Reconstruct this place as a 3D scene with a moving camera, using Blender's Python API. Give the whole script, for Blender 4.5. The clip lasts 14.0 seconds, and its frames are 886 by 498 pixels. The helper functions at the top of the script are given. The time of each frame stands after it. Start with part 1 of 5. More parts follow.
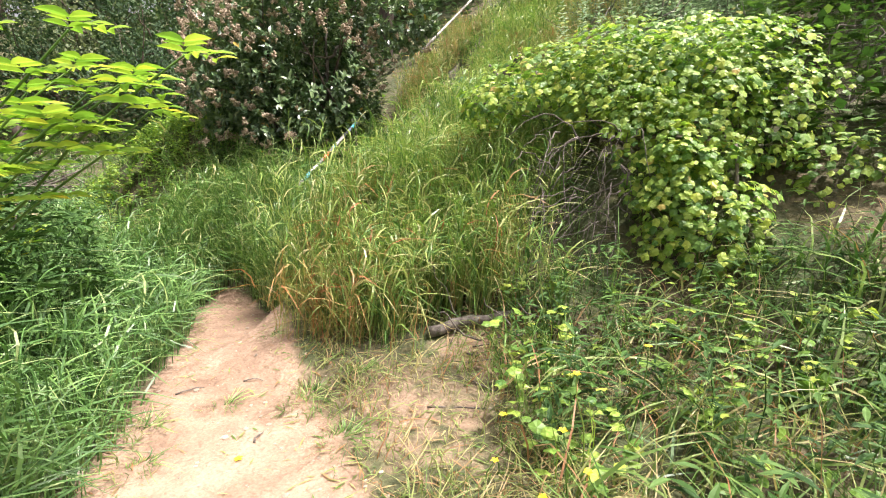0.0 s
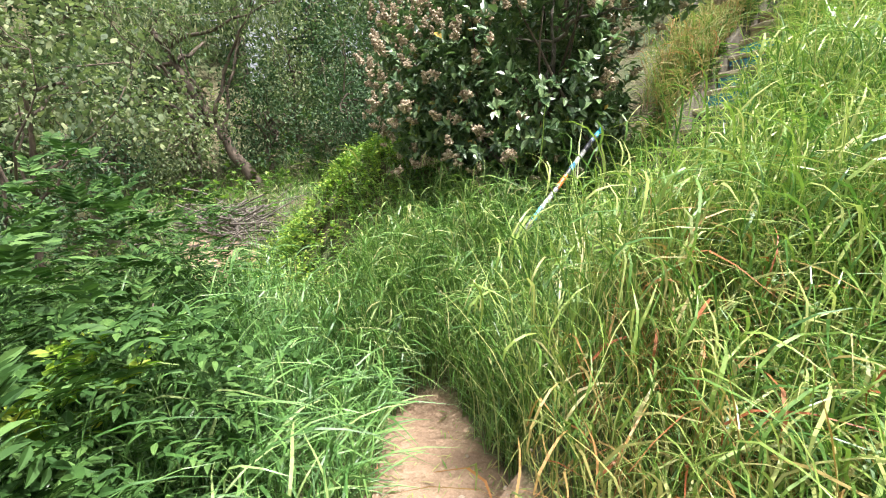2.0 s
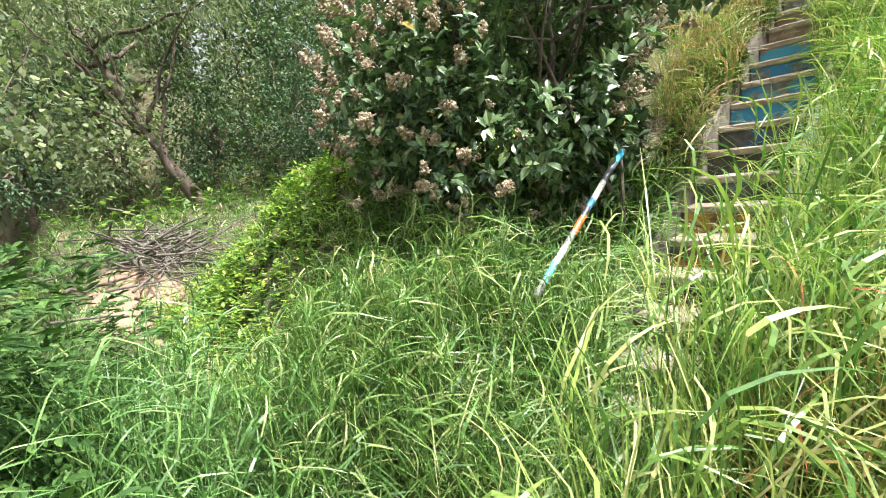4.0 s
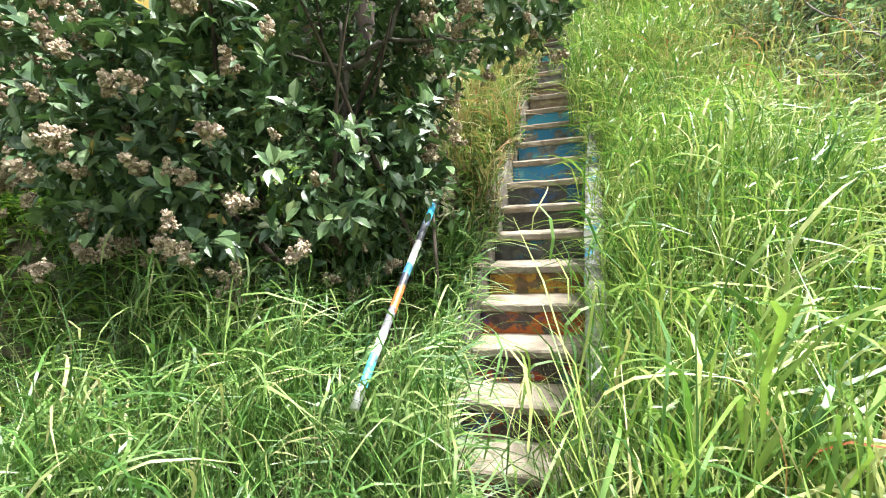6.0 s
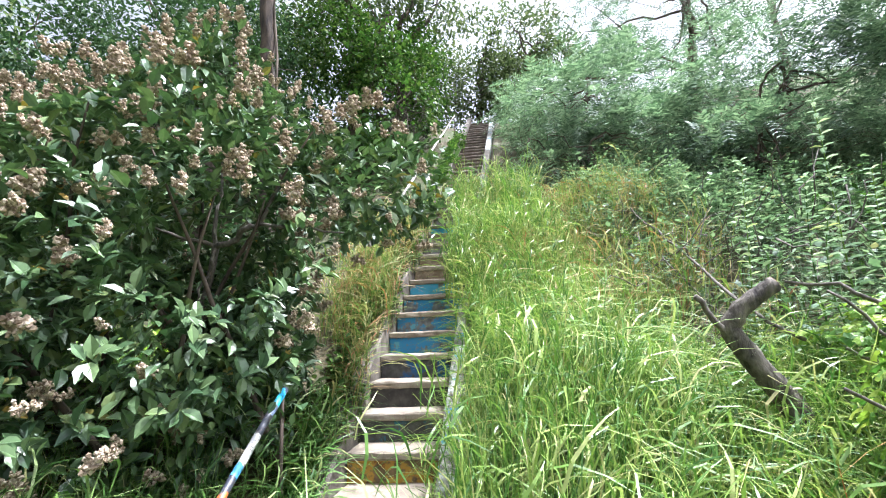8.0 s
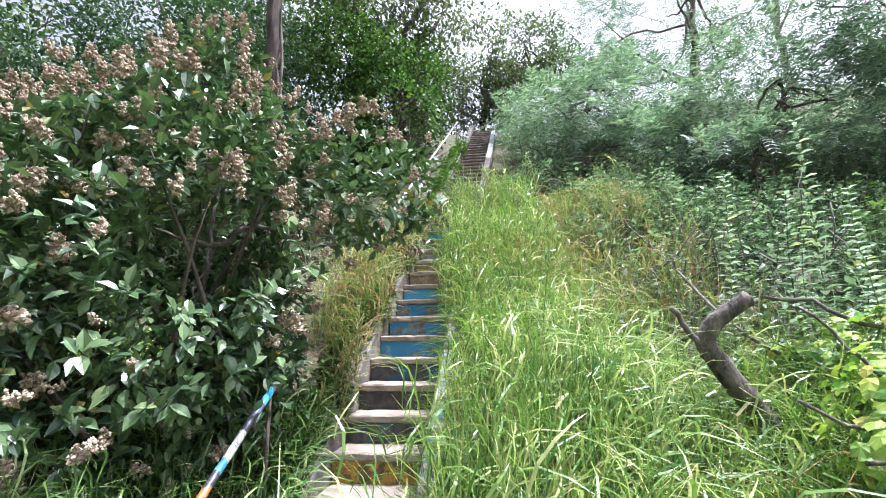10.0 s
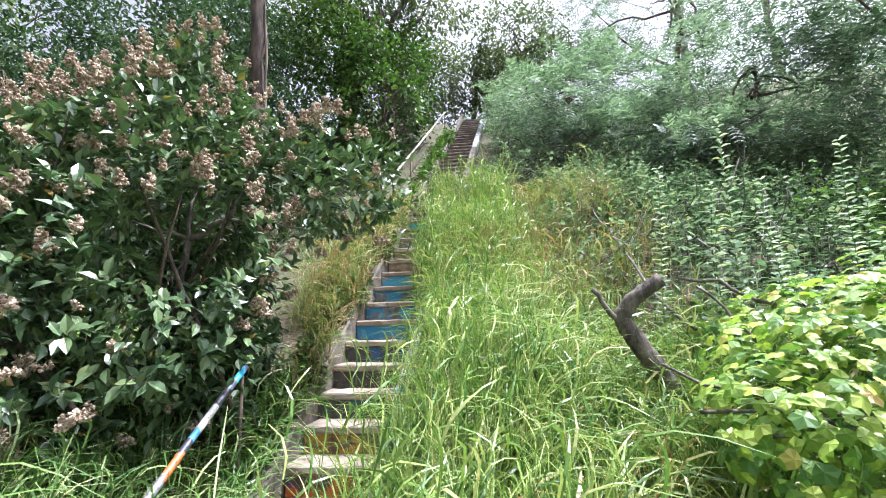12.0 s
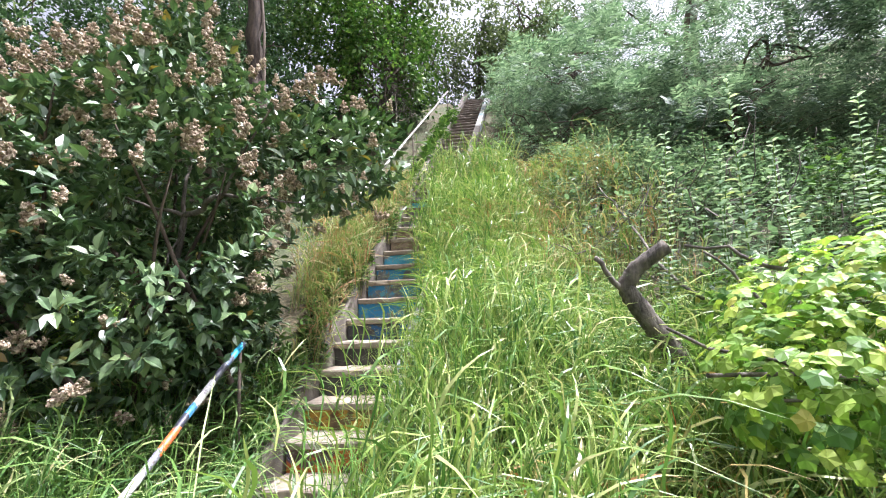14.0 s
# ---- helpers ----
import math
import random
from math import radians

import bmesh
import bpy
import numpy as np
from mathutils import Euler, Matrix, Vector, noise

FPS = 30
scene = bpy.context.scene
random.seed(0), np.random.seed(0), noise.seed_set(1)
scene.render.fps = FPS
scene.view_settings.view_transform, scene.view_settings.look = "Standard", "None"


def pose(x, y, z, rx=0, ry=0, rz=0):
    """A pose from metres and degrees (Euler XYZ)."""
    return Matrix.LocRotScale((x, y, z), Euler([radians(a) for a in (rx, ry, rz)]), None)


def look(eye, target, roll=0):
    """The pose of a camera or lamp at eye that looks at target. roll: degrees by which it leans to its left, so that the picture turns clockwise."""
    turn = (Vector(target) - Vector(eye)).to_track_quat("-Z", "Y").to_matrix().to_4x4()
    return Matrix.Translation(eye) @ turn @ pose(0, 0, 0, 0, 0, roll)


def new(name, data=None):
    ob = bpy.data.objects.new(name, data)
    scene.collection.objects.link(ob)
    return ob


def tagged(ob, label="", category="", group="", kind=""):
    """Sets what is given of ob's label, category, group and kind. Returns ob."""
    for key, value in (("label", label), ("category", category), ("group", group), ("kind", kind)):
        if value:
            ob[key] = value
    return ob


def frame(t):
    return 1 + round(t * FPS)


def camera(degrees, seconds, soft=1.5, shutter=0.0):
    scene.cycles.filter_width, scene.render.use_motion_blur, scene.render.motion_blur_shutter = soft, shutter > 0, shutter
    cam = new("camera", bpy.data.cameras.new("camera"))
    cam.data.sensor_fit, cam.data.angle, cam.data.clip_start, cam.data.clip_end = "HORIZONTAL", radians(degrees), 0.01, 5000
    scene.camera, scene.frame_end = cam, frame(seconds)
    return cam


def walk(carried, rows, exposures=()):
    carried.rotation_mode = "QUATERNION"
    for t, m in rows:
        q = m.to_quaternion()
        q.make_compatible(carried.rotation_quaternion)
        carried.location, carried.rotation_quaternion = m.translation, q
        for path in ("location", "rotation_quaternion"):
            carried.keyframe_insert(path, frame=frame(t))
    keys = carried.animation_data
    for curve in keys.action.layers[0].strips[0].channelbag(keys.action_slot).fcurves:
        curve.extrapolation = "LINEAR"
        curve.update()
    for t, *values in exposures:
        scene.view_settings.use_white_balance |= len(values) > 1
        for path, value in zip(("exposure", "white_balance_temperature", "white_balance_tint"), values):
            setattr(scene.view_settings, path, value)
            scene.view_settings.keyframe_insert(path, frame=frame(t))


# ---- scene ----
cam = camera(87.3, 14.0, soft=1.1)
PATH = [
    (0, (0.033, 0.011, 0.701), (-0.952, 1.708, 0.31), -2.5),
    (0.5, (-0.335, 0.353, 0.74), (-1.521, 1.919, 0.366), -3.6),
    (1, (-0.796, 0.694, 0.804), (-2.166, 2.106, 0.442), -4.9),
    (1.5, (-1.199, 0.953, 0.819), (-2.726, 2.205, 0.502), -5.8),
    (2, (-1.691, 1.189, 0.878), (-3.249, 2.409, 0.586), -6.2),
    (2.5, (-2.028, 1.36, 1.0), (-3.573, 2.608, 0.765), -5.4),
    (2.7, (-2.129, 1.461, 0.999), (-3.658, 2.733, 0.791), -4.8),
    (4.8, (-2.869, 2.018, 1.134), (-4.173, 3.494, 0.784), -8.9),
    (5, (-2.984, 2.093, 1.13), (-4.203, 3.637, 0.764), -8.8),
    (5.5, (-3.162, 2.226, 1.148), (-4.122, 3.943, 0.788), -6.1),
    (6, (-3.117, 2.32, 1.21), (-3.738, 4.208, 0.992), -4.0),
    (6.5, (-3.047, 2.337, 1.259), (-3.288, 4.321, 1.187), -2.1),
    (7, (-2.966, 2.334, 1.341), (-3.121, 4.325, 1.45), -3.2),
    (7.5, (-2.867, 2.33, 1.409), (-3.077, 4.302, 1.672), -4.4),
    (8, (-2.764, 2.307, 1.437), (-3.0, 4.259, 1.802), -2.3),
    (8.2, (-2.735, 2.3, 1.445), (-2.981, 4.246, 1.837), -1.6),
    (10.5, (-2.636, 2.209, 1.411), (-2.872, 4.157, 1.797), -0.3),
    (11, (-2.453, 2.097, 1.387), (-2.681, 4.051, 1.749), 0.1),
    (11.5, (-2.394, 2.065, 1.389), (-2.654, 4.018, 1.729), -1.0),
    (12, (-2.374, 2.056, 1.387), (-2.62, 4.012, 1.724), -1.4),
    (12.5, (-2.366, 2.043, 1.379), (-2.587, 4.003, 1.711), -2.0),
    (13, (-2.378, 2.046, 1.371), (-2.643, 4.007, 1.662), -2.2),
    (13.5, (-2.386, 2.059, 1.332), (-2.654, 4.02, 1.616), -2.1),
    (14, (-2.341, 2.149, 1.324), (-2.618, 4.111, 1.595), -2.0),
]
walk(cam, [(t, look(eye, target, roll)) for t, eye, target, roll in PATH], exposures=[(0, 0.66, 6700, 19), (1.0, 0.68, 6600, 15), (2.0, 0.85, 6500, 10), (5.0, 1.03, 6400, 9), (6.5, 1.15, 6150, 7), (8.0, 1.12, 5700, 15), (10.5, 0.98, 5600, 22), (14.0, 0.96, 5900, 21)])

# ---- light ----
world = bpy.data.worlds.new("sky")
scene.world = world
world.use_nodes = True
wn = world.node_tree
sky = wn.nodes.new("ShaderNodeTexSky")
sky.sky_type, sky.sun_disc = "NISHITA", False
SUN_EL, SUN_AZ = radians(68), radians(76)
sky.sun_elevation, sky.sun_rotation = SUN_EL, SUN_AZ
sky.air_density, sky.dust_density, sky.ozone_density = 0.7, 9.0, 0.6
pale = wn.nodes.new("ShaderNodeHueSaturation")  # a white, hazy sky
pale.inputs["Saturation"].default_value = 0.3
wn.links.new(sky.outputs[0], pale.inputs["Color"])
wn.links.new(pale.outputs[0], wn.nodes["Background"].inputs[0])
wn.nodes["Background"].inputs[1].default_value = 0.2
sun = new("sun", bpy.data.lights.new("sun", "SUN"))
sun.data.energy, sun.data.angle, sun.data.color = 5.0, radians(2.0), (1.0, 0.97, 0.92)
to_sun = Vector((math.sin(SUN_AZ) * math.cos(SUN_EL), math.cos(SUN_AZ) * math.cos(SUN_EL), math.sin(SUN_EL)))
sun.matrix_world = look(to_sun * 40, (0, 0, 0))


# ---- materials ----


def nodes_of(name):
    m = bpy.data.materials.new(name)
    m.use_nodes = True
    t = m.node_tree
    return m, t, t.nodes["Principled BSDF"], t.nodes["Material Output"]


def add(t, kind, **inputs):
    n = t.nodes.new(kind)
    for k, v in inputs.items():
        n.inputs[k].default_value = v
    return n


def ramp(t, source, stops, constant=False):
    r = t.nodes.new("ShaderNodeValToRGB")
    if constant:
        r.color_ramp.interpolation = "CONSTANT"
    el = r.color_ramp.elements
    while len(el) < len(stops):
        el.new(0.5)
    for e, (pos, col) in zip(el, stops):
        e.position, e.color = pos, (*col, 1)
    t.links.new(source, r.inputs[0])
    return r.outputs[0]


def mix(t, fac, a, b, how="MIX"):
    m = t.nodes.new("ShaderNodeMix")
    m.data_type, m.blend_type = "RGBA", how
    for sock, v in ((m.inputs[0], fac), (m.inputs[6], a), (m.inputs[7], b)):
        if isinstance(v, (int, float)):
            sock.default_value = v
        elif isinstance(v, tuple):
            sock.default_value = (*v, 1)
        else:
            t.links.new(v, sock)
    return m.outputs[2]


def noise_of(t, scale, detail=3.0, rough=0.55, coord="Object"):
    c = t.nodes.new("ShaderNodeTexCoord")
    n = add(t, "ShaderNodeTexNoise", Scale=scale, Detail=detail, Roughness=rough)
    t.links.new(c.outputs[coord], n.inputs["Vector"])
    return n.outputs["Fac"]


def world_noise(t, scale, detail=3.0):
    g = t.nodes.new("ShaderNodeNewGeometry")
    n = add(t, "ShaderNodeTexNoise", Scale=scale, Detail=detail)
    t.links.new(g.outputs["Position"], n.inputs["Vector"])
    return n.outputs["Fac"]


def bump(t, bsdf, height, strength=0.4, distance=0.01):
    b = add(t, "ShaderNodeBump", Strength=strength, Distance=distance)
    t.links.new(height, b.inputs["Height"])
    t.links.new(b.outputs[0], bsdf.inputs["Normal"])


def leaf_mat(name, stops, rough=0.5, through_light=0.35, patch=None, spec=0.4):
    """Foliage: every leaf its own shade, patches of another tone, light shining through."""
    m, t, p, out = nodes_of(name)
    g = t.nodes.new("ShaderNodeNewGeometry")
    o = t.nodes.new("ShaderNodeObjectInfo")
    s = t.nodes.new("ShaderNodeMath")
    s.operation = "ADD"
    t.links.new(g.outputs["Random Per Island"], s.inputs[0])
    t.links.new(o.outputs["Random"], s.inputs[1])
    f = t.nodes.new("ShaderNodeMath")
    f.operation = "FRACT"
    t.links.new(s.outputs[0], f.inputs[0])
    col = ramp(t, f.outputs[0], stops)
    col = mix(t, 0.55, col, ramp(t, world_noise(t, 35.0, 2.0), [(0.3, (0.75, 0.75, 0.75)), (0.7, (1.15, 1.15, 1.1))]), "MULTIPLY")
    if patch:
        scale, lo, hi, tint = patch
        w = ramp(t, world_noise(t, scale, 3.0), [(lo, (0, 0, 0)), (hi, (1, 1, 1))])
        col = mix(t, w, col, mix(t, 0.75, col, tint))
    t.links.new(col, p.inputs["Base Color"])
    p.inputs["Roughness"].default_value = rough
    p.inputs["Specular IOR Level"].default_value = spec
    tr = t.nodes.new("ShaderNodeBsdfTranslucent")
    warm = mix(t, 1.0, col, (1.0, 1.2, 0.7), "MULTIPLY")
    t.links.new(warm, tr.inputs[0])
    ms = add(t, "ShaderNodeMixShader", Fac=through_light)
    t.links.new(p.outputs[0], ms.inputs[1])
    t.links.new(tr.outputs[0], ms.inputs[2])
    t.links.new(ms.outputs[0], out.inputs[0])
    return m


def bark_mat(name, dark, light, scale=9.0):
    m, t, p, out = nodes_of(name)
    c = t.nodes.new("ShaderNodeTexCoord")
    mp = t.nodes.new("ShaderNodeMapping")
    mp.inputs["Scale"].default_value = (1, 1, 0.25)
    t.links.new(c.outputs["Object"], mp.inputs[0])
    n = add(t, "ShaderNodeTexNoise", Scale=scale, Detail=6.0, Roughness=0.65)
    t.links.new(mp.outputs[0], n.inputs["Vector"])
    col = ramp(t, n.outputs["Fac"], [(0.32, dark), (0.68, light)])
    col = mix(t, 0.5, col, ramp(t, noise_of(t, 60.0, 3.0), [(0.3, (0.6, 0.6, 0.6)), (0.7, (1.2, 1.2, 1.2))]), "MULTIPLY")
    t.links.new(col, p.inputs["Base Color"])
    p.inputs["Roughness"].default_value = 0.9
    bump(t, p, n.outputs["Fac"], 0.8, 0.02)
    return m


def concrete_mat(name, dark, light, stain=(0.12, 0.10, 0.075)):
    m, t, p, out = nodes_of(name)
    fine = world_noise(t, 120.0, 4.0)
    col = ramp(t, world_noise(t, 6.0, 5.0), [(0.3, dark), (0.7, light)])
    col = mix(t, 0.6, col, ramp(t, fine, [(0.3, (0.7, 0.68, 0.65)), (0.7, (1.15, 1.15, 1.15))]), "MULTIPLY")
    col = mix(t, ramp(t, world_noise(t, 14.0, 6.0), [(0.56, (0, 0, 0)), (0.72, (0.75, 0.75, 0.75))]), col, stain)
    t.links.new(col, p.inputs["Base Color"])
    p.inputs["Roughness"].default_value = 0.88
    bump(t, p, fine, 0.5, 0.004)
    return m


def painted_mat(name, base, paints):
    """Weathered concrete with sprayed patches: each paint is (colour, noise scale, threshold, offset)."""
    m, t, p, out = nodes_of(name)
    g = t.nodes.new("ShaderNodeNewGeometry")
    col = mix(t, ramp(t, world_noise(t, 18.0, 5.0), [(0.35, (0, 0, 0)), (0.65, (1, 1, 1))]), base, tuple(c * 2.4 for c in base))
    for colour, scale, level, shift in paints:
        mp = t.nodes.new("ShaderNodeMapping")
        mp.inputs["Location"].default_value = (shift, shift * 0.7, shift * 1.3)
        t.links.new(g.outputs["Position"], mp.inputs[0])
        n = add(t, "ShaderNodeTexNoise", Scale=scale, Detail=4.0, Roughness=0.6)
        t.links.new(mp.outputs[0], n.inputs["Vector"])
        w = ramp(t, n.outputs["Fac"], [(level, (0, 0, 0)), (level + 0.05, (1, 1, 1))])
        col = mix(t, w, col, colour)
    col = mix(t, ramp(t, world_noise(t, 45.0, 5.0), [(0.55, (0, 0, 0)), (0.68, (0.85, 0.85, 0.85))]), col, tuple(c * 1.6 for c in base))
    t.links.new(col, p.inputs["Base Color"])
    p.inputs["Roughness"].default_value = 0.7
    bump(t, p, world_noise(t, 90.0, 4.0), 0.4, 0.004)
    return m


def ground_mat():
    m, t, p, out = nodes_of("soil")
    a = t.nodes.new("ShaderNodeAttribute")
    a.attribute_name = "bare"
    peb = t.nodes.new("ShaderNodeTexVoronoi")
    peb.inputs["Scale"].default_value = 55.0
    g = t.nodes.new("ShaderNodeNewGeometry")
    t.links.new(g.outputs["Position"], peb.inputs["Vector"])
    dust = ramp(t, world_noise(t, 5.0, 6.0), [(0.3, (0.24, 0.165, 0.115)), (0.7, (0.37, 0.27, 0.195))])
    dust = mix(t, 0.5, dust, ramp(t, world_noise(t, 70.0, 5.0), [(0.3, (0.62, 0.58, 0.55)), (0.7, (1.25, 1.22, 1.2))]), "MULTIPLY")
    dust = mix(t, 1.0, dust, ramp(t, world_noise(t, 2.2, 4.0), [(0.35, (0.78, 0.74, 0.7)), (0.65, (1.08, 1.06, 1.04))]), "MULTIPLY")
    dust = mix(t, ramp(t, peb.outputs["Distance"], [(0.06, (0.45, 0.45, 0.45)), (0.16, (0, 0, 0))]), dust, (0.42, 0.34, 0.27))
    litter = ramp(t, world_noise(t, 22.0, 6.0), [(0.3, (0.035, 0.027, 0.016)), (0.5, (0.085, 0.065, 0.035)), (0.72, (0.17, 0.13, 0.075))])
    litter = mix(t, ramp(t, world_noise(t, 1.7, 5.0), [(0.4, (0.15, 0.15, 0.15)), (0.6, (0.8, 0.8, 0.8))]), litter, (0.055, 0.08, 0.028))
    edge = t.nodes.new("ShaderNodeMath")
    edge.operation = "MULTIPLY_ADD"
    t.links.new(world_noise(t, 9.0, 5.0), edge.inputs[0])
    edge.inputs[1].default_value = 0.7
    edge.inputs[2].default_value = -0.35
    s = t.nodes.new("ShaderNodeMath")
    s.operation = "ADD"
    t.links.new(a.outputs["Fac"], s.inputs[0])
    t.links.new(edge.outputs[0], s.inputs[1])
    w = ramp(t, s.outputs[0], [(0.35, (0, 0, 0)), (0.65, (1, 1, 1))])
    t.links.new(mix(t, w, litter, dust), p.inputs["Base Color"])
    p.inputs["Roughness"].default_value = 0.95
    bump(t, p, world_noise(t, 26.0, 8.0), 0.9, 0.03)
    return m


SOIL = ground_mat()
GRASS = leaf_mat("grass_green", [(0.0, (0.042, 0.105, 0.024)), (0.35, (0.09, 0.19, 0.042)), (0.7, (0.17, 0.275, 0.068)), (0.92, (0.32, 0.41, 0.16)), (1.0, (0.48, 0.42, 0.22))], 0.38, 0.26, spec=0.45)
GRASS_SUN = leaf_mat("grass_sunny", [(0.0, (0.05, 0.13, 0.03)), (0.35, (0.14, 0.255, 0.055)), (0.7, (0.275, 0.37, 0.09)), (0.92, (0.44, 0.47, 0.19)), (1.0, (0.5, 0.42, 0.23))], 0.36, 0.28, spec=0.48)
GRASS_COOL = leaf_mat("grass_cool", [(0.0, (0.045, 0.11, 0.03)), (0.5, (0.09, 0.2, 0.05)), (0.9, (0.165, 0.295, 0.085)), (1.0, (0.3, 0.37, 0.15))], 0.38, 0.24, spec=0.45)
GRASS_DRY = leaf_mat("grass_dry", [(0.0, (0.1, 0.19, 0.04)), (0.4, (0.25, 0.3, 0.1)), (0.75, (0.42, 0.34, 0.18)), (1.0, (0.36, 0.15, 0.08))], 0.6, 0.35)
GRASS_RED = leaf_mat("grass_reddish", [(0.0, (0.12, 0.2, 0.05)), (0.5, (0.3, 0.28, 0.1)), (0.85, (0.4, 0.22, 0.09)), (1.0, (0.38, 0.1, 0.05))], 0.5, 0.3)
SUMAC = leaf_mat("sumac_leaf", [(0.0, (0.04, 0.085, 0.038)), (0.5, (0.095, 0.165, 0.07)), (0.88, (0.17, 0.255, 0.11)), (0.985, (0.13, 0.17, 0.05)), (1.0, (0.4, 0.27, 0.05))], 0.33, 0.12, spec=0.5)
BLOOM = leaf_mat("dry_bloom", [(0.0, (0.2, 0.145, 0.1)), (0.5, (0.38, 0.305, 0.225)), (1.0, (0.58, 0.49, 0.38))], 0.85, 0.1, spec=0.1)
VINE = leaf_mat("vine_leaf", [(0.0, (0.07, 0.17, 0.035)), (0.45, (0.19, 0.32, 0.055)), (0.9, (0.38, 0.48, 0.09)), (0.985, (0.43, 0.5, 0.08)), (1.0, (0.4, 0.27, 0.09))], 0.45, 0.35)
HERB = leaf_mat("herb_leaf", [(0.0, (0.05, 0.12, 0.02)), (0.5, (0.11, 0.22, 0.04)), (1.0, (0.24, 0.33, 0.07))], 0.5, 0.35)
ELDER = leaf_mat("elder_leaf", [(0.0, (0.15, 0.30, 0.04)), (0.6, (0.30, 0.44, 0.06)), (0.93, (0.42, 0.5, 0.08)), (1.0, (0.6, 0.5, 0.05))], 0.45, 0.45)
SPURGE = leaf_mat("spire_leaf", [(0.0, (0.3, 0.4, 0.35)), (0.6, (0.5, 0.58, 0.52)), (0.9, (0.64, 0.68, 0.58)), (1.0, (0.6, 0.62, 0.25))], 0.45, 0.22)
ACACIA = leaf_mat("feathery_leaf", [(0.0, (0.07, 0.12, 0.085)), (0.5, (0.17, 0.24, 0.18)), (1.0, (0.33, 0.41, 0.32))], 0.5, 0.35)
OAK = leaf_mat("oak_leaf", [(0.0, (0.03, 0.06, 0.032)), (0.6, (0.065, 0.12, 0.058)), (1.0, (0.11, 0.16, 0.08))], 0.6, 0.2, spec=0.18)
GREY_LEAF = leaf_mat("grey_leaf", [(0.0, (0.07, 0.10, 0.055)), (0.6, (0.14, 0.18, 0.09)), (1.0, (0.25, 0.28, 0.15))], 0.6, 0.3, spec=0.2)
WEED = leaf_mat("weed_leaf", [(0.0, (0.035, 0.085, 0.02)), (0.6, (0.08, 0.16, 0.035)), (1.0, (0.17, 0.25, 0.06))], 0.55, 0.25, spec=0.2)
NETTLE = leaf_mat("nettle_leaf", [(0.0, (0.02, 0.055, 0.014)), (0.6, (0.05, 0.11, 0.028)), (1.0, (0.1, 0.18, 0.05))], 0.6, 0.15, spec=0.15)
SCRUB = leaf_mat("scrub_leaf", [(0.0, (0.065, 0.115, 0.07)), (0.6, (0.19, 0.27, 0.175)), (0.95, (0.35, 0.43, 0.31)), (1.0, (0.36, 0.28, 0.15))], 0.5, 0.3)
YELLOW = leaf_mat("yellow_petal", [(0.0, (0.75, 0.6, 0.02)), (1.0, (0.85, 0.72, 0.05))], 0.5, 0.3)
TWIG = bark_mat("dead_twig", (0.055, 0.045, 0.038), (0.2, 0.175, 0.15), 22.0)
GREY_BARK = bark_mat("grey_bark", (0.06, 0.052, 0.045), (0.24, 0.21, 0.18), 20.0)
SNAG_BARK = bark_mat("snag_bark", (0.016, 0.012, 0.01), (0.1, 0.072, 0.052), 14.0)
BARK = bark_mat("bark", (0.03, 0.022, 0.017), (0.16, 0.12, 0.09), 8.0)
STUMP_BARK = bark_mat("stump_bark", (0.025, 0.02, 0.017), (0.19, 0.165, 0.135), 26.0)
PALE_BARK = bark_mat("pale_bark", (0.06, 0.048, 0.04), (0.25, 0.2, 0.16), 11.0)
CUT = concrete_mat("cut_wood", (0.13, 0.09, 0.06), (0.3, 0.22, 0.15))
TREAD = concrete_mat("tread_concrete", (0.2, 0.165, 0.125), (0.36, 0.31, 0.245), (0.13, 0.1, 0.07))
CURB = painted_mat("curb_concrete", (0.12, 0.115, 0.1), [((0.36, 0.37, 0.35), 7.0, 0.5, 3.0), ((0.08, 0.28, 0.4), 6.0, 0.58, 9.0)])
# Darkened colour stands in for shade on the upper curb and weed cover.
CURB_DARK = concrete_mat("dark_curb", (0.06, 0.052, 0.042), (0.16, 0.14, 0.115), (0.05, 0.045, 0.03))
# Tread concrete darkened: the shade on the upper steps is in its colour.
TREAD_SHADED = concrete_mat("shaded_tread", (0.085, 0.07, 0.055), (0.2, 0.165, 0.135), (0.06, 0.045, 0.03))
STONE = concrete_mat("pebble", (0.25, 0.2, 0.15), (0.45, 0.38, 0.3))
